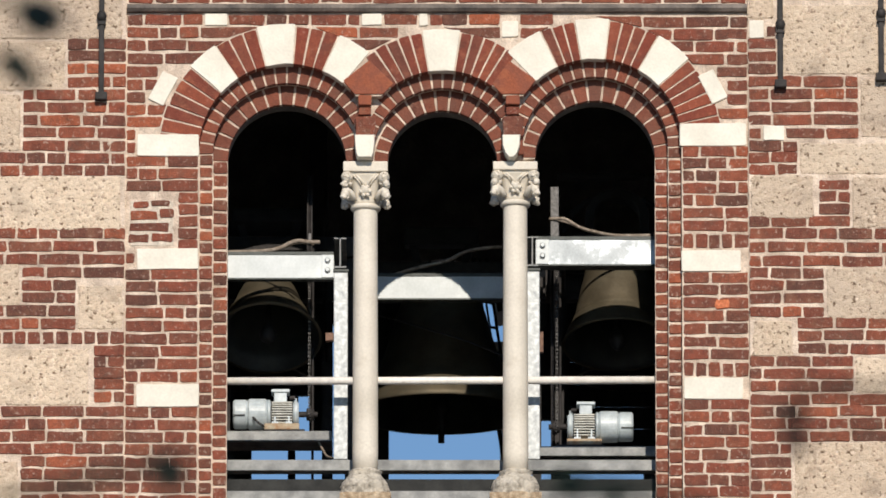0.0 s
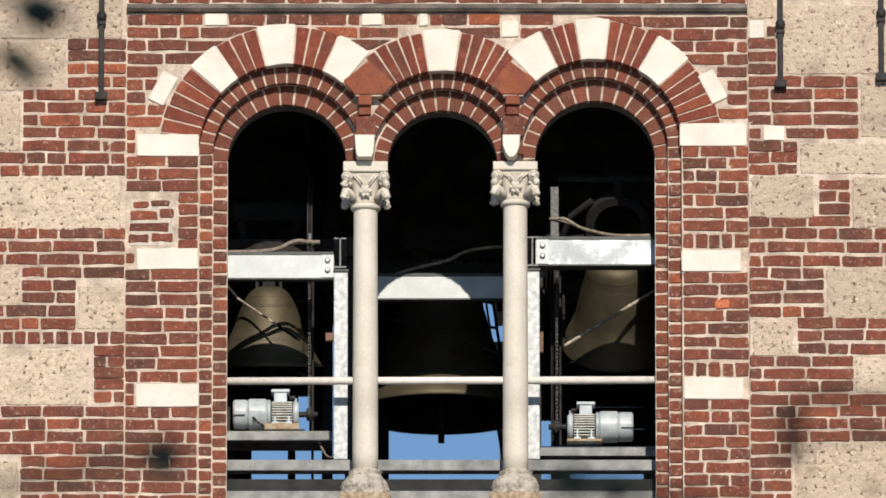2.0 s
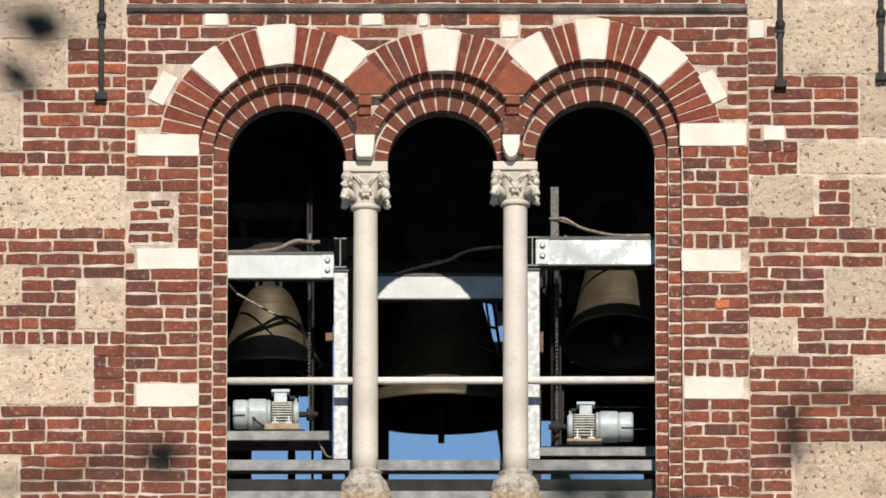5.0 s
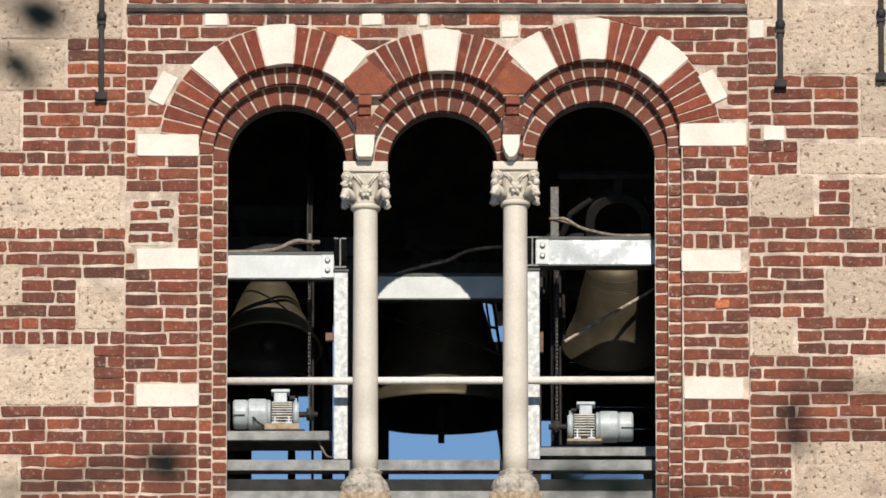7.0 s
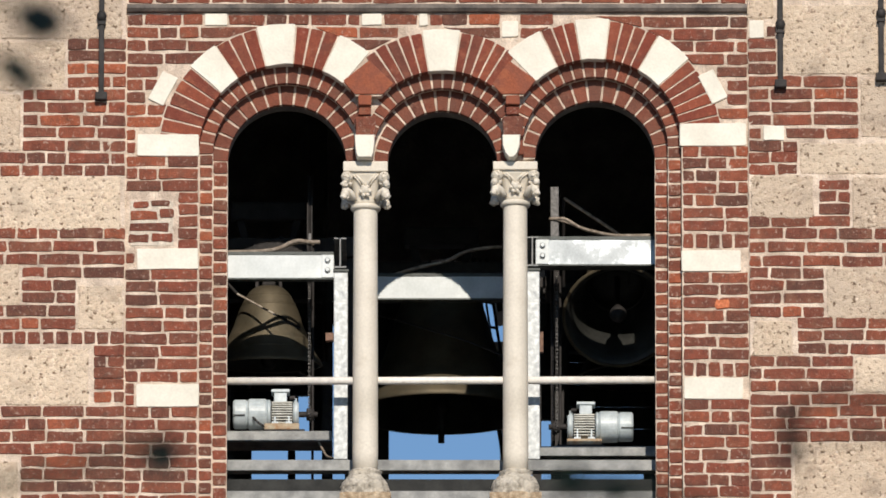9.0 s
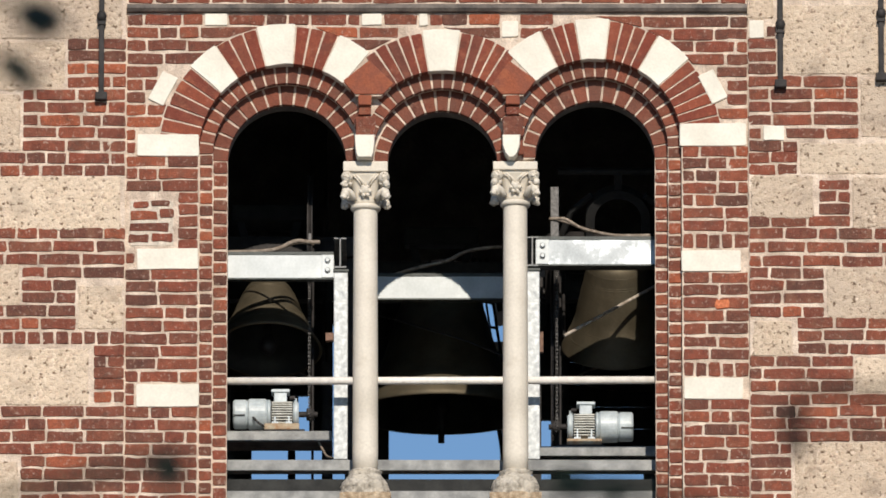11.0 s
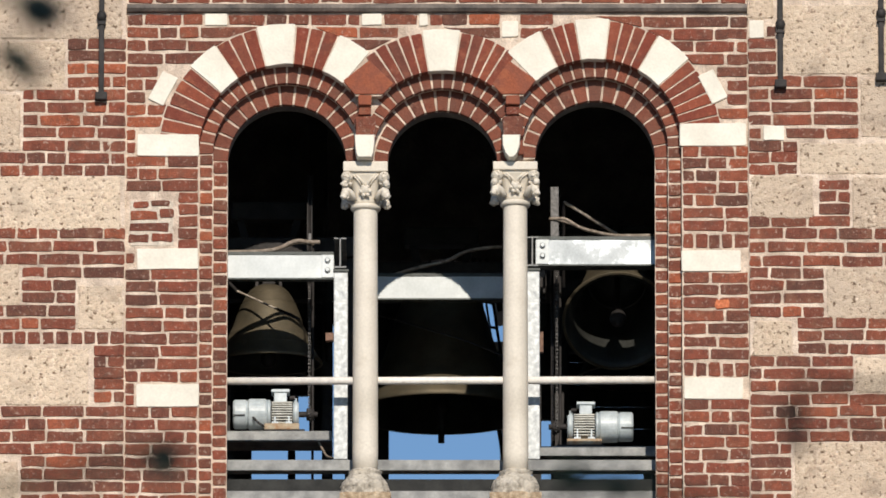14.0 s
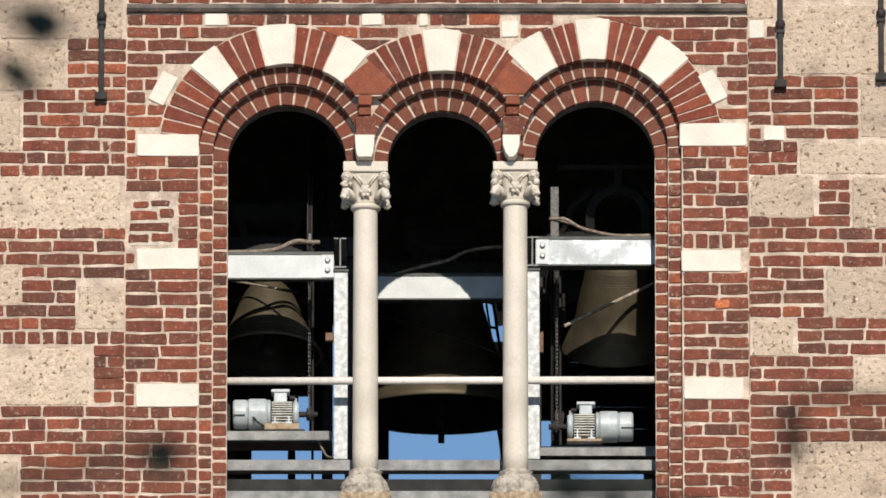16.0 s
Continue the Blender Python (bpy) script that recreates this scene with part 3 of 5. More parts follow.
def bell(label, at, line, drop, wheel_x, wheel_r, stay, clap=0.08, slung=False):
    """A bell on its headstock; the thing's origin is the swing axis, drop is from the axis down to the lip.
    slung: the axis lies beside the bell, on arms that hang from the headstock."""
    b = root("bell", label, "bell", at, "bells")
    h, r = line[-1][0], line[0][1]
    out = [(max(q, 0.0), z - drop) for z, q in rounded(line)]
    inn = [(max(0.0, q - 0.030 - 0.022 * max(0.0, 1 - abs(z - 0.07) / 0.12)), z - drop - (0.045 if z > h * 0.8 else 0.0)) for z, q in rounded(line)[1:-1]]
    inn = [(0.0, h - drop - 0.05)] + [q for q in reversed(inn) if q[0] > 0.03] + [(r - 0.026, -drop)]
    body = part("bell_body", lathe(bmesh.new(), out[::-1] + [(r - 0.006, -drop - 0.004), (r - 0.022, -drop - 0.004)], 96, caps=False), M_BELL, b, "olive brown bronze", smooth=True)
    part("inner_face", lathe(bmesh.new(), inn, 72, caps=False), M_BELL_IN, body, "bronze darkened for the shade inside the bell", smooth=True)
    for z, d in ((0.12, 0.0025), (0.20, 0.0015), (0.215, 0.0015), (h * 0.74, 0.002), (h * 0.76, 0.002), (h * 0.86, 0.002)):
        q = next(w.y + (v.y - w.y) * (z - w.x) / (v.x - w.x) for w, v in zip(rounded(line), rounded(line)[1:]) if v.x >= z)
        part("moulding", lathe(bmesh.new(), [(q - 0.004, z - drop - 0.006), (q + d, z - drop - 0.002), (q + d, z - drop + 0.002), (q - 0.006, z - drop + 0.006)], 72, caps=False), M_BELL, body, smooth=True)
    top = h - drop
    bm = lathe(bmesh.new(), [(0.0, top - 0.055), (0.022, top - 0.06), (0.022, -drop + 0.26), (0.030, -drop + 0.14), (0.058, -drop + 0.08), (0.066, -drop + 0.04), (0.056, -drop + 0.0), (0.030, -drop - 0.03), (0.024, -drop - clap), (0.0, -drop - clap - 0.005)], 24)
    part("clapper", bm, M_IRON, b, smooth=True)
    z0 = top + 0.02 if slung else -0.04
    part("headstock", box(bmesh.new(), -0.55, 0.55, -0.07, 0.07, z0, z0 + 0.14, 0.014), M_IRON, b)
    for s in (-1, 1):
        part("strap", box(bmesh.new(), s * 0.09 - 0.012, s * 0.09 + 0.012, -0.045, 0.045, top - 0.06, z0 + 0.16, 0.004), M_IRON, b)
        if slung:
            part("hanger", box(bmesh.new(), s * 0.53 - 0.022, s * 0.53 + 0.022, -0.05, 0.05, -0.07, z0 + 0.12, 0.008), M_IRON, b)
        part("axle", rod(bmesh.new(), (s * 0.50, 0, 0), (s * 0.66, 0, 0), 0.032), M_IRON, b)
    part("canon", box(bmesh.new(), -0.05, 0.05, -0.04, 0.04, top - 0.01, z0 + 0.02, 0.012), M_IRON, b)
    if slung:
        # arched counterweight frame with a rib up to its bar
        zc, n = 0.635, 28
        prof = [(0.178, -0.06), (0.245, -0.06), (0.245, 0.06), (0.178, 0.06)]
        vs = []
        bm = bmesh.new()
        for k in range(-2, n + 3):
            a = math.pi * min(max(k, 0), n) / n
            low = -0.10 * (max(0, -k) + max(0, k - n))
            vs.append([bm.verts.new((q * math.cos(a), y, zc + low + q * math.sin(a))) for q, y in prof])
        for q, w_ in zip(vs, vs[1:]):
            for j in range(4):
                bm.faces.new((q[j], q[(j + 1) % 4], w_[(j + 1) % 4], w_[j]))
        bm.faces.new(vs[0]); bm.faces.new(vs[-1])
        part("counterweight_arch", bm, M_DULLIRON, b)
        part("counterweight", box(bmesh.new(), -0.46, 0.46, -0.03, 0.03, 1.00, 1.04, 0.010), M_DULLIRON, b)
        part("counterweight_rib", box(bmesh.new(), -0.03, 0.03, -0.04, 0.04, zc + 0.24, 1.01, 0.006), M_DULLIRON, b)
        for s in (-1, 1):
            part("counterweight_brace", tube(bmesh.new(), [(s * 0.44, 0, z0 + 0.10), (s * 0.36, 0, 0.68), (s * 0.20, 0, 0.82)], 0.026), M_DULLIRON, b)
    else:
        part("counterweight", box(bmesh.new(), -0.29, 0.29, -0.09, 0.09, 0.235, 0.375, 0.02), M_DULLIRON, b)
        for s in (-1, 1):
            bm = box(bmesh.new(), s * 0.185 - 0.03, s * 0.185 + 0.03, -0.05, 0.05, 0.09, 0.245, 0.008)
            for v in bm.verts:
                v.co.x += s * 0.25 * (v.co.z - 0.1)
            part("counterweight_arm", bm, M_DULLIRON, b)
    # drive wheel beside the bell, in the plane of the swing
    whl = part("wheel_rim", lathe(bmesh.new(), [(wheel_r - 0.035, -0.02), (wheel_r, -0.02), (wheel_r, -0.012), (wheel_r - 0.012, 0.0), (wheel_r, 0.012), (wheel_r, 0.02), (wheel_r - 0.035, 0.02), (wheel_r - 0.035, -0.02)], 64, "X", (wheel_x, 0, 0)), M_IRON, b, "grooved steel drive wheel")
    for k in range(6):
        a = k * math.tau / 6 + 0.3
        part("spoke", rod(bmesh.new(), (wheel_x, 0, 0), (wheel_x, (wheel_r - 0.02) * math.cos(a), (wheel_r - 0.02) * math.sin(a)), 0.014, 8), M_IRON, whl)
    part("hub", rod(bmesh.new(), (wheel_x - 0.03, 0, 0), (wheel_x + 0.03, 0, 0), 0.05, 20), M_IRON, whl)
    if stay:
        p0, p1, f0, f1, q = stay
        bar_ = part("brace_rod", rod(bmesh.new(), p0, p1, q, 10), M_WOOD, b, "pale weathered brace rod")
        part("fixing", rod(bmesh.new(), p0, f0, 0.012, 8), M_IRON, bar_)
        part("fixing", rod(bmesh.new(), p1, f1, 0.012, 8), M_IRON, bar_)
    return b


BELL_R, BELL_L = (1.335, 1.707, 25.875), (-1.333, 1.610, 26.171)
bell_r = bell("olive bronze bell swinging on counterweighted arms", BELL_R, STEEP, 0.460, 0.864 - 1.335, 0.66,
              ((-0.413, -0.783, 0.002), (0.50, -0.051, 0.204), (-0.413, -0.05, 0.0), (0.53, -0.02, 0.10), 0.0125), 0.04, True)
bell_l = bell("conical olive bronze bell swinging on a steel headstock", BELL_L, CONIC, 0.877, -1.015 + 1.333, 0.59,
              ((-0.236, -0.223, -0.358), (0.075, -0.535, -0.570), (-0.52, 0.0, -0.02), (0.24, -0.700, -0.683), 0.0085), 0.03)
great = bell("large dark bronze bell hanging still", (-0.013, 3.1, 26.348), BROAD, 1.10, -0.9, 0.7, None, 0.23)


# bells standing further back in the chamber, in the dark
REAR = [(z * 0.94, q * 1.10) for z, q in STEEP]
rear_l = bell("dark bronze bell deep in the chamber", (-1.533, 4.6, 26.393), REAR, 0.50, 0.7, 0.5, None)
rear_r = bell("dark bronze bell deep in the chamber", (1.529, 4.6, 26.393), REAR, 0.50, -0.7, 0.5, None)

# frames that carry the bells' axles, from side to side of the chamber
for y, zz in ((BELL_R[1], BELL_R[2]), (BELL_L[1], BELL_L[2]), (3.1, 26.348), (4.6, 26.393)):
    fr = root("support_trestle", "dark steel trestle bearing the bell axles", "trestle", (0, y, zz), "bell trestles")
    for x in ((BELL_R[0] - 0.62, BELL_R[0] + 0.62) if y == BELL_R[1] else (BELL_L[0] - 0.62, BELL_L[0] + 0.62) if y == BELL_L[1] else (-1.685, -0.902, 0.902, 1.677)):
        part("bearing", box(bmesh.new(), x - 0.05, x + 0.05, -0.09, 0.09, -0.06, 0.10, 0.01), M_IRON, fr)
        part("leg", box(bmesh.new(), x - 0.035, x + 0.035, -0.035, 0.035, BOTTOM - 1.2 - zz, -0.06), M_IRON, fr)
    if y == 3.1:
        part("cross_beam", box(bmesh.new(), -1.719, 1.685, -0.07, 0.07, -0.20, -0.06), M_IRON, fr)
# screens added to close off the sky behind the far bells
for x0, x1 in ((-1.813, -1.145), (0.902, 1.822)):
    bp = root("rear_board", "added dark planked screen closing off sky behind the far bells", "screen", ((x0 + x1) / 2, 5.3, BOTTOM - 1.2))
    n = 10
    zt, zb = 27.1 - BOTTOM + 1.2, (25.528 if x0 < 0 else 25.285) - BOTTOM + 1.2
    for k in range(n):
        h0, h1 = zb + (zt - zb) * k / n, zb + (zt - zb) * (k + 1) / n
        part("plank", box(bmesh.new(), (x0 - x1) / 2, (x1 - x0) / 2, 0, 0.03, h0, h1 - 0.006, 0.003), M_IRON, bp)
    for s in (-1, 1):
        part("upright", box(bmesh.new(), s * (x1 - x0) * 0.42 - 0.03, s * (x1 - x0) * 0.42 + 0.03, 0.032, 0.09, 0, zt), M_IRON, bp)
# dark posts with side pieces, added to block stray gaps of sky
tp = root("timber_post", "dark added post closing off sky deep in the chamber", "timber post", (0.935, 4.2, BOTTOM - 1.2))
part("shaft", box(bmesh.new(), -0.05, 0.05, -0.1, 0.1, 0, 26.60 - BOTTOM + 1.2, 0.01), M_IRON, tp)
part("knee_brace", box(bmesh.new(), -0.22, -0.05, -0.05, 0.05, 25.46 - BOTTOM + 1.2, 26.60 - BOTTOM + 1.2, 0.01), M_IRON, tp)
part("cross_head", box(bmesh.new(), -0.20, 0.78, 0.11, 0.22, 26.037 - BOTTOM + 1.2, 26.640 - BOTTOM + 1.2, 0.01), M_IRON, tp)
tp2 = root("timber_post", "dark added post closing off sky deep in the chamber", "timber post", (-0.524, 4.2, BOTTOM - 1.2))
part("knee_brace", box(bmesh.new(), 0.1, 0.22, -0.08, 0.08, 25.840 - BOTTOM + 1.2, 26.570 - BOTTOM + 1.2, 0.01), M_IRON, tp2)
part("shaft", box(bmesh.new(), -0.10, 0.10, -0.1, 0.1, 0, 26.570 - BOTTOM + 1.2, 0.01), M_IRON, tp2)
# an added post, hung from the ceiling, that fills sky gaps beside the bells
tp3 = root("hanging_post", "dark added post closing off sky, hung from the ceiling", "timber post", (-0.985, 4.9, 25.5))
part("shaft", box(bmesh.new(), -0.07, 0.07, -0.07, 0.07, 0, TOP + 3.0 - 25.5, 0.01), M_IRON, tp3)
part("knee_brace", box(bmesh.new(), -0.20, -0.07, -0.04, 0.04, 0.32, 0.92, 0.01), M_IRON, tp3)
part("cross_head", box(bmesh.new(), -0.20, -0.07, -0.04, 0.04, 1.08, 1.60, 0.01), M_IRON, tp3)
ladder = root("ladder", "dark wooden ladder leaning behind the great bell", "ladder", (0.345, 5.0, BOTTOM - 1.2))
LZ = 26.26 - BOTTOM + 1.2
for d, w in ((0.0, 0.020), (0.045, 0.009), (0.100, 0.012)):
    part("rail", tube(bmesh.new(), [(d + 0.55, 0, 0), (d + 0.28, 0, LZ * 0.5), (d, 0, LZ), (d - 0.10, 0, LZ + 0.70)], w, 8), M_IRON, ladder)
for k in range(22):
    f = k / 21
    z = 0.15 + f * (LZ + 0.4)
    dx = 0.55 * max(0.0, 1 - z / LZ) - 0.14 * max(0.0, z - LZ)
    part("rung", rod(bmesh.new(), (dx + 0.045, 0, z), (dx + 0.100, 0, z - 0.012), 0.012, 8), M_IRON, ladder)
# one more added post, closing the sky gap at the far left
eb = root("timber_post", "dark added post closing off sky deep in the chamber", "timber post", (-1.623, 5.2, BOTTOM - 1.2))
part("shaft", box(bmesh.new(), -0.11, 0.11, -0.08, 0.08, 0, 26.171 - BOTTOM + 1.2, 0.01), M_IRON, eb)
for px, v0, v1, w in ((0.745, 25.126, 25.284, 0.014), (-0.856, 25.214, 25.276, 0.032)):
    tagged(mesh_object("clamp", box(bmesh.new(), px - w, px + w, 0.54, 0.60, v0, v1, 0.004), M_CLAMP), "small rusty clamp on a steel post", "clamp", "post clamps")
# far guard rail with thin uprights
fr = root("guard_rail", "thin dark rail before the far lights", "guard rail", (0, BACK_OUT - 0.1, SILL))
for v in (-1.345, -1.046, 1.204):
    part("upright", rod(bmesh.new(), (v, 0, 0), (v, 0, 0.9), 0.006, 8), M_IRON, fr)
part("rail", rod(bmesh.new(), (-1.738, 0, 0.9), (1.702, 0, 0.9), 0.012, 8), M_IRON, fr)
part("rail", rod(bmesh.new(), (-1.738, 0, 0.14), (1.702, 0, 0.14), 0.03, 8), M_IRON, fr)


# ---- bell motors ----
def motor(label, x_shaft, s, y, z_floor, z_axis):
    """A finned motor with a gear case; s is the way (+1 right) from the sprocket to the gear case."""
    m = root("bell_motor", label, "electric motor", (x_shaft, y, z_floor), "bell motors")
    m.scale.x = 1.06
    za = z_axis - z_floor
    def cyl(name, x0, x1, r, material, label="", taper=1.0, seg=36, parent=None):
        a, b = sorted((s * x0, s * x1))
        c = min(0.012, (b - a) * 0.3)
        bm = lathe(bmesh.new(), [(r * 0.9, a), (r, a + c), (r * taper, b - c), (r * 0.9 * taper, b)], seg, "X", (0, 0, za))
        return part(name, bm, material, parent or m, label, smooth=False)
    cyl("shaft", -0.06, 0.08, 0.022, M_IRON)
    spr = cyl("sprocket", -0.035, 0.02, 0.048, M_IRON, "toothed dark sprocket", seg=18)
    for k in range(14):
        a = k * math.tau / 14
        part("tooth", box(bmesh.new(), s * -0.008 - 0.006, s * -0.008 + 0.006, 0.052 * math.cos(a) - 0.006, 0.052 * math.cos(a) + 0.006, za + 0.052 * math.sin(a) - 0.006, za + 0.052 * math.sin(a) + 0.006), M_IRON, spr)
    cyl("end_shield", 0.075, 0.115, 0.098, M_MOTOR)
    # housing coloured dark to stand for the shade between the fins
    body = cyl("stator_housing", 0.11, 0.275, 0.080, M_OILYSHADESTEEL)
    for k in range(9):
        z = za - 0.082 + k * 0.0195
        hw = math.sqrt(max(0.0, 0.112 ** 2 - (z - za) ** 2))
        if -0.09 < z - za < 0.09:
            a, b = sorted((s * 0.12, s * 0.268))
            part("fin", box(bmesh.new(), a, b, -hw, hw, z, z + 0.0075), M_MOTORFIN, body)
    cyl("gear_flange", 0.275, 0.30, 0.112, M_MOTOR)
    cyl("gear_case", 0.30, 0.44, 0.120, M_MOTOR)
    cyl("brake_cover", 0.44, 0.545, 0.113, M_MOTOR)
    a, b = sorted((s * 0.46, s * 0.545))
    part("slot", box(bmesh.new(), a, b + 0.001, -0.116, -0.1128, za - 0.034, za - 0.027), M_IRON, m)
    a, b = sorted((s * 0.160, s * 0.252))
    tb = part("terminal_box", box(bmesh.new(), a, b, -0.06, 0.06, za + 0.085, za + 0.17, 0.008), M_MOTOR, m)
    part("lid", box(bmesh.new(), a - 0.020, b + 0.020, -0.072, 0.072, za + 0.158, za + 0.182, 0.006), M_MOTOR, tb)
    part("cable_gland", rod(bmesh.new(), (s * 0.10, -0.02, za + 0.125), (s * 0.14, -0.02, za + 0.125), 0.016), M_IRON, tb)
    for fx in (0.14, 0.24):
        a, b = sorted((s * (fx - 0.02), s * (fx + 0.03)))
        part("foot", box(bmesh.new(), a, b, -0.118, 0.118, 0.046, 0.064, 0.004), M_MOTOR, m)
        part("foot_web", box(bmesh.new(), (a + b) / 2 - 0.006, (a + b) / 2 + 0.006, -0.105, 0.105, 0.06, za - 0.04), M_MOTOR, m)
        for e in (a + 0.010, b - 0.010):
            part("foot_bolt", rod(bmesh.new(), (e, -0.105, 0.06), (e, -0.105, 0.078), 0.008, 8), M_OILYSHADESTEEL, m)
    a, b = sorted((s * 0.07, s * 0.32))
    part("plinth", box(bmesh.new(), a, b, -0.13, 0.13, 0.0, 0.048, 0.006), M_RUST, m, "primed and rust stained mounting plate")
    if s < 0:
        part("cable", tube(bmesh.new(), [(s * 0.40, -0.12, za - 0.05), (s * 0.37, -0.14, za - 0.09), (s * 0.32, -0.13, 0.02)], 0.008), M_IRON, m)
    part("eye_bolt", rod(bmesh.new(), (s * 0.10, 0, za + 0.09), (s * 0.10, 0, za + 0.125), 0.012), M_MOTOR, m)
    return m

YM = 1.07
plate_l = bar("mounting_board", "thin dark steel plate under a motor", -1.358, -1.048, 0.93, 1.22, 24.601, 24.614 + 0.004, M_IRON, "mounting plate")
plate_r = bar("mounting_board", "thin dark steel plate under a motor", 0.864, 1.212, 0.93, 1.22, 24.482, 24.495 + 0.004, M_IRON, "mounting plate")
motor("pale grey finned electric motor on a steel beam", -1.015, -1, YM, 24.614 + 0.005, 24.764)
motor("pale grey finned electric motor on a rusty plate", 0.865, 1, YM, 24.495 + 0.005, 24.667)

# ---- drive chains ----
def chain(x, y, z0, z1):
    c = root("drive_chain", "dark greasy roller chain", "chain", (x, y, z0), "drive chains")
    bm = bmesh.new()
    n = int((z1 - z0) / 0.03)
    for k in range(n):
        z = k * 0.03
        w = 0.0075 if k % 2 else 0.0055
        box(bm, -w, 0.002 - w, -0.006, 0.006, z, z + 0.034)
        box(bm, w - 0.002, w, -0.006, 0.006, z, z + 0.034)
        rod(bm, (-0.009, 0, z + 0.004), (0.009, 0, z + 0.004), 0.006, 8)
    tagged(part("links", bm, M_OILYSHADESTEEL, c), kind="stuff")
    return c

chain(-1.015, 1.02, 24.752, 25.785)
chain(0.864, 1.02, 24.655, 25.918)
def guide(x, y, z0, z1, r):
    bm = rod(bmesh.new(), (0, 0, 0), (0, 0, z1 - z0), r, 12)
    ob = tagged(mesh_object("guide_tube", bm, M_IRON, True), "dark steel tube standing beside the chain", "tube", "guide tubes")
    ob.location = (x, y, z0)
guide(-0.992, 1.3, BOTTOM - 1.2, 26.121, 0.010)
guide(0.832, 1.3, BOTTOM - 1.2, 26.121, 0.012)
guide(0.547, 1.9, BOTTOM - 1.2, 25.734, 0.02)
guide(0.893, 1.3, BOTTOM - 1.2, 25.899, 0.009)

# ---- cables ----
def cable(label, pts, r, material=None):
    bm = bmesh.new()
    fine = []
    P = [Vector(p) for p in pts]
    for i in range(len(P) - 1):
        a, b, c, d = P[max(i - 1, 0)], P[i], P[i + 1], P[min(i + 2, len(P) - 1)]
        for k in range(6):
            t = k / 6
            fine.append(0.5 * ((2 * b) + (c - a) * t + (2 * a - 5 * b + 4 * c - d) * t * t + (3 * b - a - 3 * c + d) * t ** 3))
    fine.append(P[-1])
    return tagged(mesh_object("cable", tube(bm, fine, r), material or M_CABLE, True), label, "cable", "power cables")

LB = "brown sheathed cables lying over a beam"
cable(LB, [(-1.643, 0.56, 25.905), (-1.429, 0.58, 25.915), (-1.258, 0.62, 25.947), (-1.121, 0.64, 26.012), (-1.010, 0.64, 26.006), (-0.933, 0.64, 26.005)], 0.017)
cable(LB, [(-1.643, 0.58, 25.912), (-1.344, 0.64, 25.938), (-1.215, 0.70, 25.985), (-1.096, 0.72, 26.025), (-0.976, 0.72, 26.009)], 0.015)
cable(LB, [(0.805, 0.60, 26.176), (0.925, 0.57, 26.168), (1.031, 0.55, 26.101), (1.159, 0.53, 26.057), (1.309, 0.53, 26.030), (1.575, 0.53, 26.030)], 0.013)
cable(LB, [(0.831, 0.60, 26.180), (0.967, 0.57, 26.133), (1.096, 0.55, 26.071), (1.245, 0.55, 26.040), (1.481, 0.55, 26.035)], 0.010)
cable("dim cable sagging over the cross beam", [(-0.364, 1.80, 26.040), (-0.191, 1.80, 26.094), (0.026, 1.80, 26.147), (0.199, 1.80, 26.228), (0.459, 1.80, 26.263)], 0.014)
cable("dim stay wire before the great bell", [(-0.790, 2.30, 25.897), (-0.451, 2.30, 25.826), (-0.104, 2.30, 25.723), (0.156, 2.30, 25.643), (0.434, 2.30, 25.531), (0.547, 2.30, 25.487)], 0.007, M_IRON)
cable("thin cable drooping beside a post", [(-0.941, 0.9, 24.508), (-0.910, 0.9, 24.451), (-0.875, 0.8, 24.375), (-0.805, 0.56, 24.302)], 0.009)
for x, v0, v1 in ((-1.010, 25.954, 26.051),):
    tagged(mesh_object("cable_clip", box(bmesh.new(), x - 0.012, x + 0.012, 0.665, 0.685, v0 + 0.03, v1 + 0.03, 0.003), M_OILYSHADESTEEL), "bent galvanised clip holding the cables", "bracket")
tagged(mesh_object("terminal_stand", box(bmesh.new(), 0.814, 0.878, 0.60, 0.64, 26.012, 26.428, 0.004), M_OILYSHADESTEEL), "upright steel bracket carrying cables", "bracket")

# ---- iron anchors on the piers ----
def anchor(x, z0, zk, y=PIER_Y):
    a = root("tie_anchor", "rusty black iron tie anchor against the masonry", "tie anchor", (x, y, z0), "tie anchors")
    part("bar", box(bmesh.new(), -0.02, 0.02, -0.045, 0.0, 0.05, TOP - z0, 0.006), M_IRON, a)
    bm = bmesh.new()
    bmesh.ops.create_uvsphere(bm, u_segments=16, v_segments=10, radius=0.045, matrix=Matrix.Translation((0, -0.03, zk - z0)) @ Matrix.Diagonal((0.85, 0.8, 1.0, 1)))
    part("knob", bm, M_IRON, a, smooth=True)
    part("collar", box(bmesh.new(), -0.032, 0.032, -0.055, 0.0, zk - z0 - 0.07, zk - z0 - 0.045, 0.005), M_IRON, a)
    part("foot", box(bmesh.new(), -0.045, 0.045, -0.07, 0.0, 0.0, 0.06, 0.008), M_IRON, a)

anchor(-2.579, 26.931, 27.589)
anchor(2.549, 27.028, 27.523)
anchor(3.311, 27.081, 27.611)

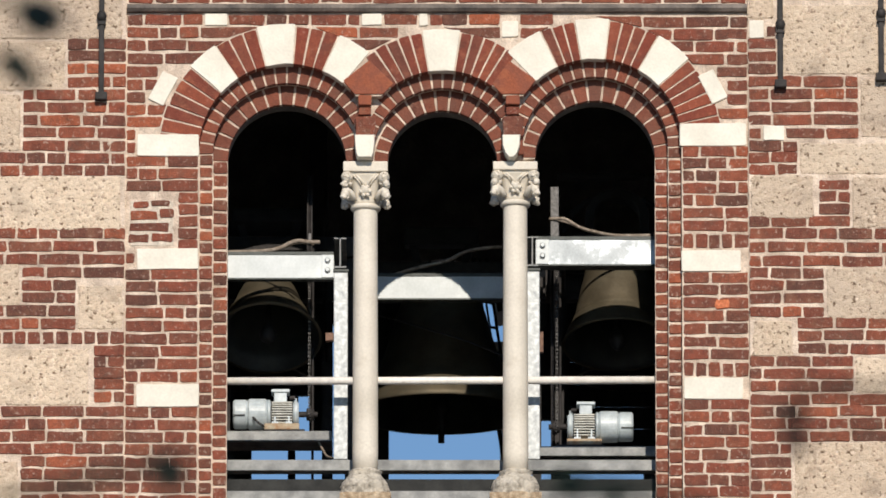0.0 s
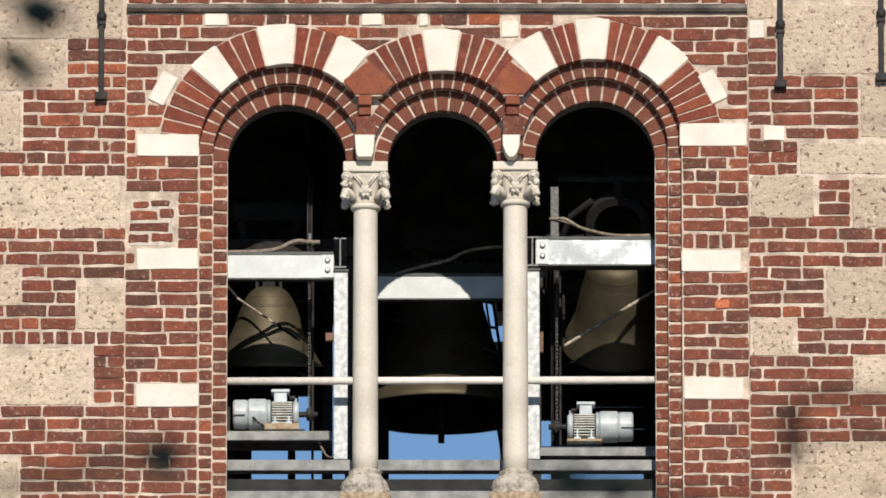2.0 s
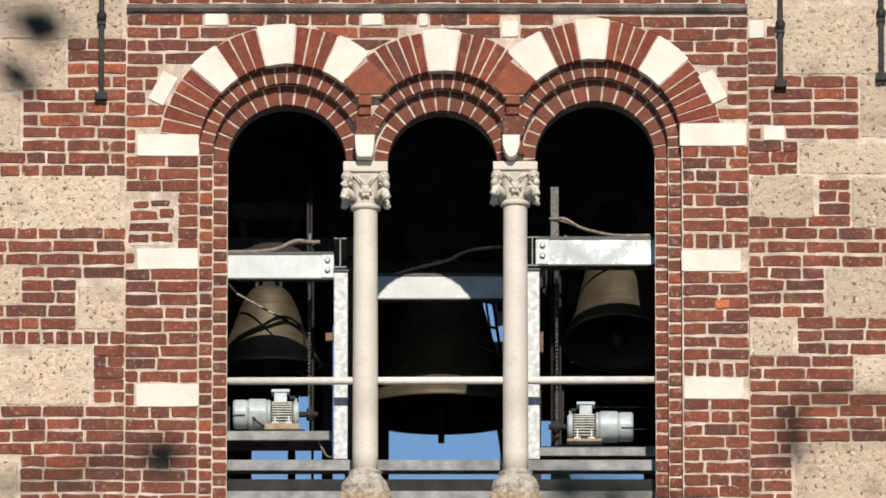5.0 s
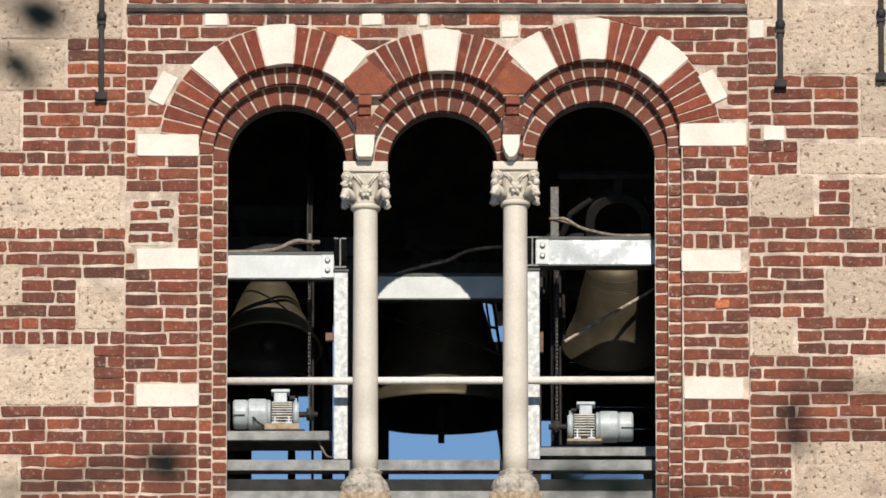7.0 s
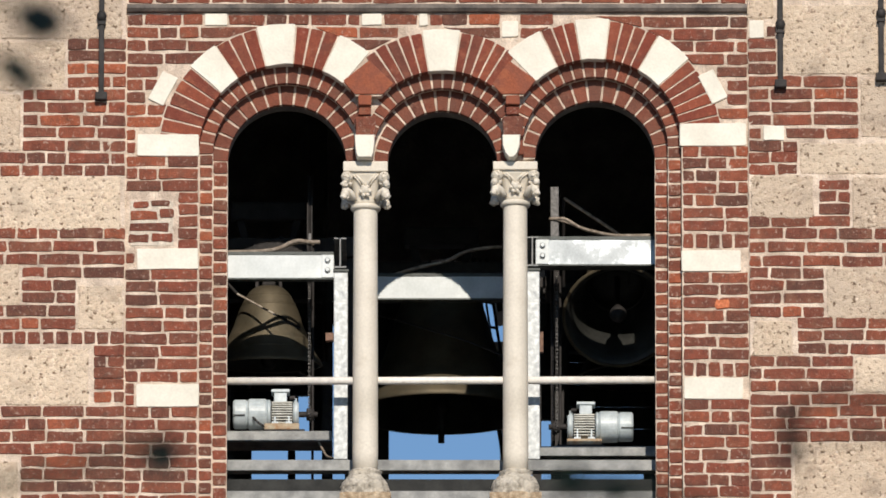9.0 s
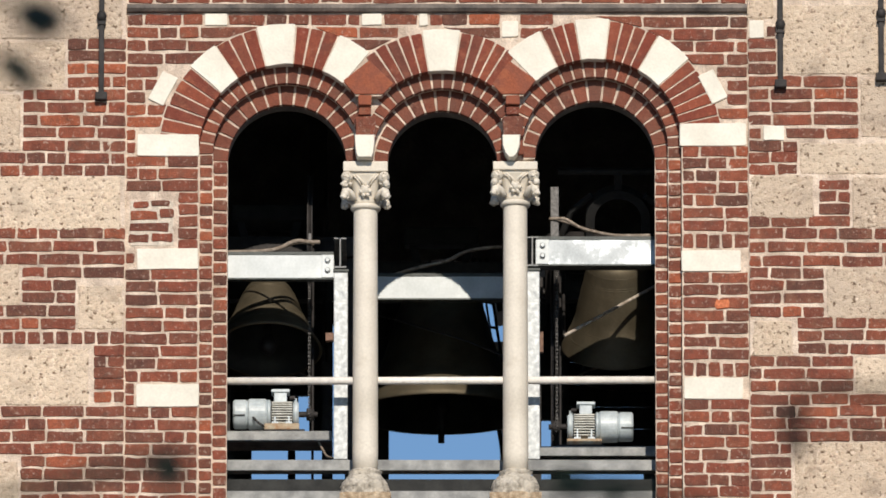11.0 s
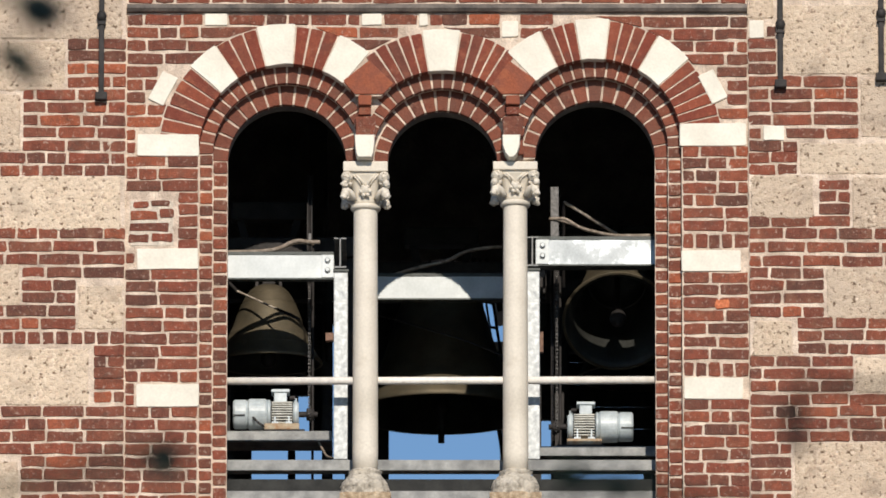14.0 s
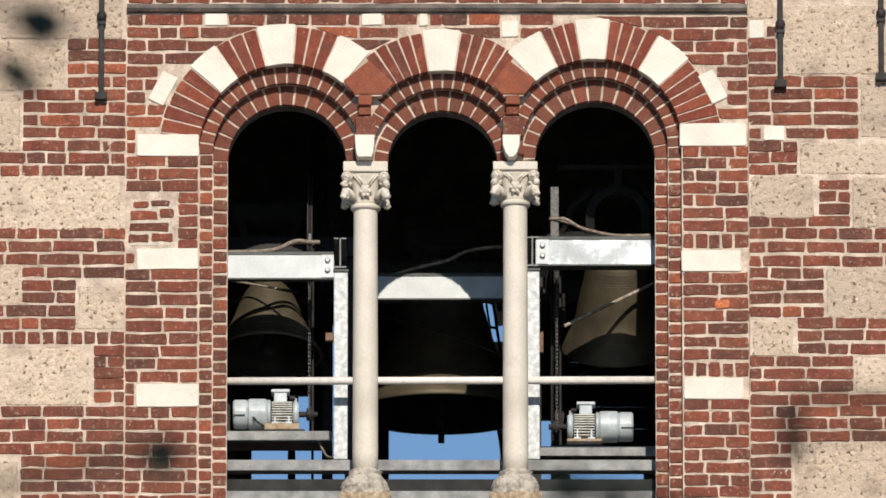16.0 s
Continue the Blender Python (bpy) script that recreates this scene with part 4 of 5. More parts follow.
# ---- white corbels between the arches ----
for x, w, tip in ((-0.591, 0.077, 0), (0.515, 0.068, 1)):
    k = (0.96, 0.86, 0.70) if not tip else (0.96, 0.66, 0.25)
    rim = [(w, 26.686), (w * k[0], 26.602), (w * k[1], 26.540), (w * k[2], 26.505)]
    full = rim + [(-p, q) for p, q in reversed(rim)]
    bm = bmesh.new()
    layers = []
    for y, s in ((0.14, 1.0), (0.015, 1.0), (0.0, 0.93)):
        layers.append([bm.verts.new((p * s, y, 26.602 + (q - 26.602) * s)) for p, q in full])
    for u, v in zip(layers, layers[1:]):
        for i in range(len(full)):
            bm.faces.new((u[i], u[(i + 1) % len(full)], v[(i + 1) % len(full)], v[i]))
    bm.faces.new(layers[0]); bm.faces.new(layers[-1])
    cb = tagged(mesh_object("corbel", bm, M_WHITE), "white carved stone corbel between two arches", "corbel", "corbels")
    cb.location.x = x

# ---- trees in the square, their outermost twigs before the tower ----
def leaf(bm, p, d, up, size):
    """One folded leaf of eight triangles from p along d."""
    d, side = d.normalized(), d.cross(up).normalized()
    nrm = side.cross(d)
    q = [p, p + d * size * 0.35 + side * size * 0.30 + nrm * size * 0.08, p + d * size * 0.75 + side * size * 0.22 + nrm * size * 0.05, p + d * size,
         p + d * size * 0.75 - side * size * 0.22 + nrm * size * 0.05, p + d * size * 0.35 - side * size * 0.30 + nrm * size * 0.08]
    c0, c1 = p + d * size * 0.35, p + d * size * 0.75
    v = [bm.verts.new(k) for k in q]
    a, b_ = bm.verts.new(c0), bm.verts.new(c1)
    for f in ((v[0], v[1], a), (v[1], v[2], b_, a), (v[2], v[3], b_), (v[3], v[4], b_), (v[4], v[5], a, b_), (v[5], v[0], a)):
        bm.faces.new(f)


TREE_Y = -66.0


def tree(x, height, lean):
    t = root("tree", "leafy broad tree standing in the square", "tree", (x, TREE_Y, 0), "trees in the square")
    pts = [(0, 0, -0.1), (0.05, 0.1, height * 0.25), (0.15 * lean, 0.0, height * 0.5), (0.3 * lean, -0.1, height * 0.75), (0.5 * lean, 0, height)]
    bm = bmesh.new()
    for (p, q), r0, r1 in zip(zip(pts, pts[1:]), (0.24, 0.19, 0.14, 0.08), (0.19, 0.14, 0.08, 0.03)):
        rod(bm, p, q, r0, 12, r1)
    part("trunk", bm, M_BARK, t)
    r = random.Random(int(x * 10))
    bm = bmesh.new()
    crown = bmesh.new()
    for k in range(16):
        z = height * r.uniform(0.45, 0.95)
        a = r.uniform(0, math.tau)
        l = r.uniform(1.4, 2.6)
        s = Vector((0.3 * lean * z / height, 0, z))
        e = s + Vector((math.cos(a) * l, math.sin(a) * l, r.uniform(0.2, 1.0)))
        rod(bm, s, e, 0.05, 8, 0.015)
        for j in range(110):
            p = s.lerp(e, r.uniform(0.35, 1.05)) + Vector((r.gauss(0, 0.32), r.gauss(0, 0.32), r.gauss(0, 0.28)))
            leaf(crown, p, Vector((r.uniform(-1, 1), r.uniform(-1, 1), r.uniform(-0.9, 0.3))), Vector((0.1, 0.2, 1)), r.uniform(0.08, 0.13))
    part("limb", bm, M_BARK, t)
    part("crown", crown, M_LEAF, t)
    return t


def twig(t, start, tips, seed):
    """A thin bough of a tree that ends in a few leaves; its origin is where it leaves the crown."""
    r = random.Random(seed)
    o = Vector(start) - t.location
    bm = bmesh.new()
    first = Vector(tips[0][:3]) - t.location - o
    bend = first * 0.5 + Vector((0, 0, 0.12 * first.length))
    tube(bm, [(0, 0, 0), tuple(bend), tuple(first)], 0.012, 6)
    for x, y, z, n, size, dx, dz in tips:
        p = Vector((x, y, z)) - t.location - o
        if (p - first).length > 0.01:
            tube(bm, [tuple(bend), tuple((bend + p) / 2 + Vector((0, 0, 0.03))), tuple(p)], 0.006, 6)
        for k in range(n):
            d = Vector((dx + r.uniform(-0.35, 0.35), r.uniform(-0.4, 0.4), dz + r.uniform(-0.35, 0.35)))
            leaf(bm, p + Vector((r.uniform(-0.02, 0.02), 0, r.uniform(-0.02, 0.02))), d, Vector((0.2, -1, 0.3)), size * r.uniform(0.8, 1.1))
    ob = part("bough", bm, M_LEAF, t, "dark leafy bough end")
    ob.location = o
    return ob

def shade_clump(t, tip):
    """Dense unseen leafy limb, added high on the sunny side to shade a bough."""
    r = random.Random(int(abs(tip[0]) * 1000))
    p = Vector(tip) + to_sun * 3.0 - t.location
    s = Vector((0, 0, p.z - 0.8))
    bm = bmesh.new()
    rod(bm, s, p, 0.05, 8, 0.02)
    part("limb", bm, M_BARK, t)
    bm = bmesh.new()
    for k in range(420):
        q = p + Vector((r.gauss(0, 0.2), r.gauss(0, 0.25), r.gauss(0, 0.2)))
        leaf(bm, q, Vector((r.uniform(-1, 1), r.uniform(-1, 1), r.uniform(-0.9, 0.3))), Vector((0.1, 0.2, 1)), r.uniform(0.10, 0.14))
    part("crown", bm, M_LEAF, t)

tree_l = tree(-6.2, 9.6, -1)
tree_r = tree(6.4, 9.2, 1)
bough_a = twig(tree_l, (-3.6, TREE_Y, 10.0), [(-1.030, TREE_Y, 9.945, 3, 0.15, 1.0, -0.60), (-1.067, TREE_Y, 9.824, 3, 0.12, 0.6, -0.8)], 3)
bough_b = twig(tree_l, (-3.4, TREE_Y, 7.4), [(-0.652, TREE_Y, 8.842, 4, 0.10, -0.35, -0.9)], 5)
bough_c = twig(tree_r, (3.4, TREE_Y, 8.2), [(0.845, TREE_Y, 8.988, 1, 0.11, -0.2, -1.0), (0.811, TREE_Y, 8.877, 1, 0.10, 0.4, -0.9)], 8)
bough_d = twig(tree_r, (3.2, TREE_Y, 7.4), [(0.348, TREE_Y, 8.765, 2, 0.12, -1.0, 0.1), (0.457, TREE_Y, 8.735, 2, 0.10, -1.0, -0.2)], 9)

for tr, tip in ((tree_l, (-0.985, TREE_Y, 9.873)), (tree_l, (-0.672, TREE_Y, 8.793)), (tree_r, (0.825, TREE_Y, 8.905)), (tree_r, (0.294, TREE_Y, 8.765))):
    shade_clump(tr, tip)

# ---- masonry pieces ----
def stone(parent, x0, x1, z0, z1, y0, material=None, rough=0.012, name="stone_block", label="rough pebbly conglomerate block"):
    """A large dressed block with a ragged outline and a pitted, uneven face."""
    material = material or M_CEPPO
    x0, x1, z0, z1 = x0 - 0.008, x1 + 0.008, z0 - 0.009, z1 + 0.009
    bm = bmesh.new()
    nx, nz = max(4, int((x1 - x0) / 0.022)), max(4, int((z1 - z0) / 0.022))
    off = Vector((x0 * 3.1, 0, z0 * 1.7))
    grid = []
    for j in range(nz + 1):
        row = []
        for i in range(nx + 1):
            fx, fz = i / nx, j / nz
            x, z = x0 + (x1 - x0) * fx, z0 + (z1 - z0) * fz
            e = min(fx * nx, (1 - fx) * nx, fz * nz, (1 - fz) * nz)
            p = Vector((x, 0, z))
            k = noise.noise(p * 9 + off) * 0.010 + noise.noise(p * 28 + off) * 0.006
            if e < 1:
                x += k if fx in (0, 1) else 0
                z += k if fz in (0, 1) else 0
                if fx in (0, 1) and fz in (0, 1):
                    x += 0.02 * (1 if fx == 0 else -1); z += 0.02 * (1 if fz == 0 else -1)
            pit = min(0.0, noise.noise(p * 35 + off) + 0.25) * rough * 1.6
            y = y0 + (0.014 if e < 1 else 0.0) - noise.noise(p * 6 + off) * rough * 0.6 - noise.noise(p * 24 + off) * rough * 0.5 - pit
            row.append(bm.verts.new((x, y, z)))
        grid.append(row)
    for j in range(nz):
        for i in range(nx):
            bm.faces.new((grid[j][i], grid[j][i + 1], grid[j + 1][i + 1], grid[j + 1][i]))
    rim = [grid[0][i] for i in range(nx + 1)] + [grid[j][nx] for j in range(1, nz + 1)] + [grid[nz][i] for i in range(nx - 1, -1, -1)] + [grid[j][0] for j in range(nz - 1, 0, -1)]
    back = [bm.verts.new((v.co.x, y0 + 0.045, v.co.z)) for v in rim]
    for i in range(len(rim)):
        bm.faces.new((rim[i], rim[(i + 1) % len(rim)], back[(i + 1) % len(rim)], back[i]))
    return part(name, bm, material, parent, label)


def brick(parent, x0b, x1b, x0t, x1t, z0, z1, y0, material=None, name="brick"):
    part(name, slab_piece([(x0b, z0), (x1b, z0), (x1t, z1), (x0t, z1)], y0, y0 + 0.03), material or M_BRICK, parent)


JOINT = 0.017


def fill_course(parent, zc, h, left, right, y0, blocks, soldier=False):
    """Lay bricks from left(z) to right(z) at height zc, leaving out the blocks (x0, x1, z0, z1)."""
    z0, z1 = zc - h / 2, zc + h / 2
    spans = [(left, right)]
    for bx0, bx1, bz0, bz1 in blocks:
        if bz0 - 0.017 < zc < bz1 + 0.017:
            nxt = []
            for a, b in spans:
                ax, bx = a(zc), b(zc)
                if bx1 <= ax or bx0 >= bx:
                    nxt.append((a, b))
                    continue
                if bx0 - JOINT > ax + 0.026:
                    nxt.append((a, lambda z, v=bx0 - JOINT: v))
                if bx1 + JOINT < bx - 0.026:
                    nxt.append((lambda z, v=bx1 + JOINT: v, b))
            spans = nxt
    for a, b in spans:
        x = a(zc)
        end = b(zc)
        first = True
        if end - x < 0.038:
            continue
        while end - x > 0.034:
            if soldier:
                w = 0.085 * rng.uniform(0.85, 1.15)
            else:
                w = rng.choice((0.308, 0.302, 0.298, 0.289, 0.280, 0.262, 0.236, 0.145, 0.136)) * rng.uniform(0.94, 1.05)
                if first:
                    w *= rng.choice((1.0, 0.85, 0.6))
            if end - x - w < 0.085:
                w = end - x if end - x < 0.349 else (end - x) * 0.55
            last = end - x - w < 0.026
            xb0, xt0 = (a(z0), a(z1)) if first else (x, x)
            xb1, xt1 = (b(z0), b(z1)) if last else (x + w, x + w)
            dz = rng.uniform(-0.003, 0.003)
            if xb1 - xb0 > 0.012 and xt1 - xt0 > 0.012:
                brick(parent, xb0, xb1, xt0, xt1, z0 + dz, z1 + dz, y0 + rng.uniform(-0.003, 0.004))
            x += w + JOINT
            first = False


def const(v):
    return lambda z: v


# white limestone blocks set in the bay
WHITE_L = [(-2.306, -1.843, 26.517, 26.684), (-2.306, -1.843, 25.634, 25.797), (-2.302, -1.834, 24.572, 24.747)]
WHITE_R = [(1.787, 2.289, 26.596, 26.768), (1.796, 2.243, 25.617, 25.779), (1.809, 2.255, 24.633, 24.795)]
TOPWHITE = [(-1.800, -1.634, 27.532, 27.629), (-0.613, -0.460, 27.536, 27.629), (0.447, 0.570, 27.443, 27.567), (-0.179, -0.115, 27.532, 27.629)]
HOOD = [(-2.140, -1.991, 27.041, 27.183), (-2.230, -2.077, 26.900, 27.041), (1.940, 2.051, 27.050, 27.187), (2.009, 2.128, 26.914, 27.050)]
for x0, x1, z0, z1 in WHITE_L + WHITE_R + TOPWHITE:
    part("limestone_block", slab_piece([(x0, z0), (x1, z0), (x1, z1), (x0, z1)], -0.006, 0.03, 0.008, 0.003, 0.005), M_WHITE, wall_front, "smooth white limestone block")
for cx, cz, ang in ((-2.115, 27.041, -27), (2.038, 27.055, 27)):
    c, s = math.cos(radians(ang)), math.sin(radians(ang))
    w, h = 0.064, 0.123
    poly = [(cx + a * c - b * s, cz + a * s + b * c) for a, b in ((-w, -h), (w, -h), (w, h), (-w, h))]
    part("limestone_block", slab_piece(poly, -0.008, 0.03, 0.006, 0.002, 0.005), M_WHITE, wall_front)


def arch_left(z):
    """x of the voussoirs' outer line at the left of the bay, or of the jamb below it."""
    a = ARCHES[0]
    r, cz = a["r0"] + JOINT * 0.7, a["o"][0][1]
    if z < cz - 0.005:
        return JAMBS[0][0] - JOINT * 0.6
    return a["x"] - math.sqrt(max(0.0, r * r - max(0, z - cz) ** 2))


def arch_right(z):
    a = ARCHES[2]
    r, cz = a["r0"] + JOINT * 0.7, a["o"][0][1]
    if z < cz - 0.005:
        return JAMBS[0][1] + JOINT * 0.6
    return a["x"] + math.sqrt(max(0.0, r * r - max(0, z - cz) ** 2))


def arch_side(i, s):
    a = ARCHES[i]
    r, cz = a["r0"] + JOINT * 0.7, a["o"][0][1]
    return lambda z: a["x"] + s * math.sqrt(max(0.0, r * r - max(0, z - cz) ** 2))


HB = 0.081
ROWS_L = [27.580, 27.479, 27.377, 27.275, 27.174, 27.072, 26.975, 26.874, 26.777, 26.680, 26.583, 26.473, 26.376, 26.284, 26.192, 26.099, 26.007, 25.915, 25.827,
          25.726, 25.595, 25.499, 25.398, 25.297, 25.197, 25.096, 25.000, 24.904, 24.803, 24.712, 24.625, 24.529, 24.433, 24.337, 24.241, 24.141, 24.045, 23.950, 23.850]
ROWS_R = [27.563, 27.465, 27.368, 27.271, 27.169, 27.064, 26.958, 26.847, 26.728, 26.632, 26.552, 26.460, 26.363, 26.266, 26.170, 26.073, 25.972, 25.854, 25.731, 25.648,
          25.569, 25.477, 25.376, 25.275, 25.175, 25.074, 24.978, 24.860, 24.747, 24.664, 24.590, 24.494, 24.398, 24.298, 24.202, 24.106, 24.006, 23.919, 23.824]
PATCH = [(-2.383, -2.009, 25.797, 26.183)]
stone(wall_front, -2.366, -2.021, 25.810, 26.178, 0.003, M_PLASTER, 0.008, "mortar_patch", "smeared pale repair mortar")
for x0, x1, z0, z1 in ((-2.357, -2.153, 26.016, 26.086), (-2.132, -2.030, 26.034, 26.104), (-2.362, -2.064, 25.928, 25.994), (-2.366, -2.217, 25.840, 25.906), (-2.196, -2.038, 25.849, 25.915),
                       (-2.332, -2.221, 26.113, 26.161), (-2.196, -2.060, 26.121, 26.170)):
    brick(wall_front, x0, x1, x0, x1, z0, z1, -0.004)
for z in ROWS_L:
    fill_course(wall_front, z, HB, const(BAY_L + JOINT * 0.25), arch_left if z < 27.558 else const(-1.183), 0.0, WHITE_L + HOOD[:2] + TOPWHITE + PATCH)
for z in ROWS_R:
    sold = abs(z - 25.854) < 0.01 or abs(z - 24.860) < 0.01
    fill_course(wall_front, z, 0.106 if sold else HB, arch_right, const(BAY_R - JOINT * 0.25), 0.0, WHITE_R + HOOD[2:] + TOPWHITE, sold)
# between and over the arches
for z in (27.580, 27.479, 27.381, 27.293):
    fill_course(wall_front, z, HB, arch_side(0, 1) if z < 27.558 else const(-1.166), arch_side(1, -1), 0.0, TOPWHITE)
    fill_course(wall_front, z, HB, arch_side(1, 1), arch_side(2, -1), 0.0, TOPWHITE)
for z in (27.753, 27.855):
    fill_course(wall_front, z, HB, const(BAY_L + JOINT), const(BAY_R - JOINT), 0.0, [])


def sector(cx, cz, r_in, r_out, a0, a1, n=3):
    """Ring piece between two angles from the vertical, degrees."""
    p = [(cx + r_in * math.sin(radians(a0 + (a1 - a0) * k / n)), cz + r_in * math.cos(radians(a0 + (a1 - a0) * k / n))) for k in range(n + 1)]
    q = [(cx + r_out * math.sin(radians(a0 + (a1 - a0) * k / n)), cz + r_out * math.cos(radians(a0 + (a1 - a0) * k / n))) for k in range(n, -1, -1)]
    return p + q


def voussoirs(i, runs):
    """runs: (from, to, how many, white)."""
    a = ARCHES[i]
    r, cz = a["o"][0]
    for a0, a1, n, white in runs:
        for k in range(n):
            j = math.degrees(0.017 / a["r0"]) * (0.25 if white else 0.45)
            b0, b1 = a0 + (a1 - a0) * k / n + j, a0 + (a1 - a0) * (k + 1) / n - j
            poly = sector(a["x"], cz, r, a["r0"] + (0.017 if white else rng.uniform(-0.004, 0.006)), b0, b1)
            part("voussoir", slab_piece(poly, -0.002 if white else rng.uniform(-0.003, 0.003), 0.093, 0.005, 0.0015, 0.004), M_WHITE if white else M_REDBRICK, wall_front, "white limestone arch stone" if white else "")

voussoirs(0, [(-89, -49, 6, False), (-49, -34, 1, True), (-34, -14, 3, False), (-14, 4, 1, True), (4, 24, 3, False), (24, 40, 1, True)])
voussoirs(1, [(-39, -9.5, 5, False), (-9.5, 8.5, 1, True), (8.5, 37, 5, False)])
voussoirs(2, [(-43.5, -25.6, 1, True), (-25.6, -9.3, 3, False), (-9.3, 6.7, 1, True), (6.7, 30, 4, False), (30, 47.6, 1, True), (47.6, 89, 7, False)])
for poly in ([(-0.668, 26.997), (-0.455, 26.997), (-0.374, 27.081), (-0.557, 27.262), (-0.757, 27.103)],
             [(0.443, 26.997), (0.617, 26.997), (0.702, 27.108), (0.502, 27.258), (0.370, 27.077)]):
    part("springer", slab_piece(poly, -0.004, 0.093, 0.006, 0.001, 0.005), M_TERRACOTTA, wall_front, "orange terracotta springer between two arches")
for x, w in ((-0.591, 0.051), (0.528, 0.055)):
    part("springer", slab_piece([(x - w, 26.918), (x + w, 26.918), (x + w, 26.989), (x - w, 26.989)], 0.0, 0.093), M_TERRACOTTA, wall_front)
    part("springer", slab_piece([(x - w * 0.9, 26.846), (x + w * 0.9, 26.846), (x + w * 0.9, 26.913), (x - w * 0.9, 26.913)], 0.03, 0.075), M_BRICK, wall_front)
for x, w in ((-0.587, 0.081), (0.528, 0.081)):
    part("springer", slab_piece([(x - w * 0.85, 26.675), (x + w * 0.85, 26.675), (x + w, 26.838), (x - w, 26.838)], 0.045, 0.085), M_BRICK, wall_front)

# the two recessed rings of each arch
for i, a in enumerate(ARCHES):
    for o, n, th in ((1, 22, 0.140), (2, 15, 0.162)):
        r, cz = a["o"][o]
        for k in range(n):
            b0, b1 = -90 + 180 * k / n, -90 + 180 * (k + 1) / n
            j = math.degrees(0.007 / r)
            bm = (b0 + b1) / 2
            # where two rings meet over a column the outer part is cut back
            tk = th
            if (i < 2 and bm > 50) or (i > 0 and bm < -50):
                tk = 0.094 if o == 1 else 0.102
            poly = sector(a["x"], cz, r, r + tk, b0 + j, b1 - j, 2)
            part("ring_brick", slab_piece(poly, DEPTHS[o] + rng.uniform(-0.003, 0.003), DEPTHS[o] + 0.05, 0.004, 0.002, 0.004), M_RINGBRICK, wall_front)

# brick shafts of the stepped jambs
for s in (0, 1):
    for o in (1, 2):
        xa, xb = sorted((JAMBS[o][s], JAMBS[o - 1][s]))
        v, k = ARCHES[0 if s == 0 else 2]["o"][o][1] - 0.004, 0
        while v > SILL:
            h = 0.098 * rng.uniform(0.94, 1.06)
            part("jamb_brick", slab_piece([(xa + 0.004, v - h + 0.019), (xb - 0.004, v - h + 0.019), (xb - 0.004, v), (xa + 0.004, v)], DEPTHS[o] + rng.uniform(-0.005, 0.004), DEPTHS[o] + 0.05, 0.008, 0.003, 0.006), M_BRICK, wall_front)
            v -= h

# string course over the arches
sc = root("string_course", "weathered lead and brick moulding over the arches", "moulding", kind="structure")
bm = bmesh.new()
prof = [(0.012, 27.629), (-0.03, 27.638), (-0.05, 27.660), (-0.05, 27.678), (-0.03, 27.695), (0.012, 27.700)]
ends = [[bm.verts.new((x, y, z)) for y, z in prof] for x in (BAY_L + 0.002, BAY_R - 0.002)]
for k in range(len(prof)):
    bm.faces.new((ends[0][k], ends[1][k], ends[1][(k + 1) % len(prof)], ends[0][(k + 1) % len(prof)]))
bm.faces.new(ends[0]); bm.faces.new(ends[1])
part("moulding", bm, M_LEAD, sc)

# left pier
STONES_L = [(-3.591, -2.851, 27.011, 27.404), (-3.591, -2.400, 27.417, 28.001), (-3.591, -3.187, 26.543, 26.993), (-3.591, -2.404, 25.924, 26.350),
            (-3.591, -3.183, 25.337, 25.674), (-2.745, -2.404, 25.157, 25.507), (-3.591, -2.638, 24.572, 25.017), (-3.591, -3.183, 23.594, 24.167)]
for b in STONES_L:
    stone(pier_left, *b, PIER_Y)
ROWS_PL = [27.381, 27.289, 27.187, 27.086, 26.984, 26.887, 26.786, 26.689, 26.588, 26.491, 26.394, 25.906, 25.805, 25.704, 25.604, 25.503, 25.407, 25.306, 25.205, 25.096,
           25.000, 24.913, 24.825, 24.734, 24.642, 24.529, 24.433, 24.337, 24.241, 24.141, 24.045, 23.950, 23.850]
for z in ROWS_PL:
    sold = abs(z - 25.096) < 0.01
    fill_course(pier_left, z, 0.094 if sold else HB, const(-3.583), const(BAY_L - JOINT * 0.35), PIER_Y, STONES_L, sold)
# right pier
STONES_R = [(2.532, 3.643, 27.139, 27.713), (2.311, 2.519, 27.576, 28.001), (2.532, 3.643, 27.726, 28.001), (3.149, 3.643, 26.649, 27.125), (2.689, 3.643, 26.363, 26.632), (2.315, 2.817, 26.016, 26.354),
            (3.081, 3.643, 25.937, 26.346), (2.881, 3.643, 25.232, 25.639), (2.328, 2.651, 24.948, 25.253), (3.098, 3.643, 24.668, 24.965), (2.630, 3.643, 23.594, 24.293)]
for b in STONES_R:
    stone(pier_right, *b, PIER_Y)
WHITE_P = [(2.315, 2.426, 27.426, 27.563), (2.417, 2.574, 26.627, 26.742)]
for x0, x1, z0, z1 in WHITE_P:
    part("limestone_block", slab_piece([(x0, z0), (x1, z0), (x1, z1), (x0, z1)], PIER_Y - 0.006, PIER_Y + 0.03, 0.006, 0.002, 0.005), M_WHITE, pier_right, "smooth white limestone block")
ROWS_PR = [27.483, 27.381, 27.284, 27.187, 27.090, 26.993, 26.892, 26.790, 26.684, 26.583, 26.495, 26.403, 26.288, 26.192, 26.095, 25.998, 25.902, 25.797, 25.691, 25.599,
           25.503, 25.402, 25.297, 25.210, 25.114, 25.013, 24.917, 24.821, 24.721, 24.620, 24.529, 24.433, 24.337, 24.237, 24.137, 24.045, 23.954, 23.854]
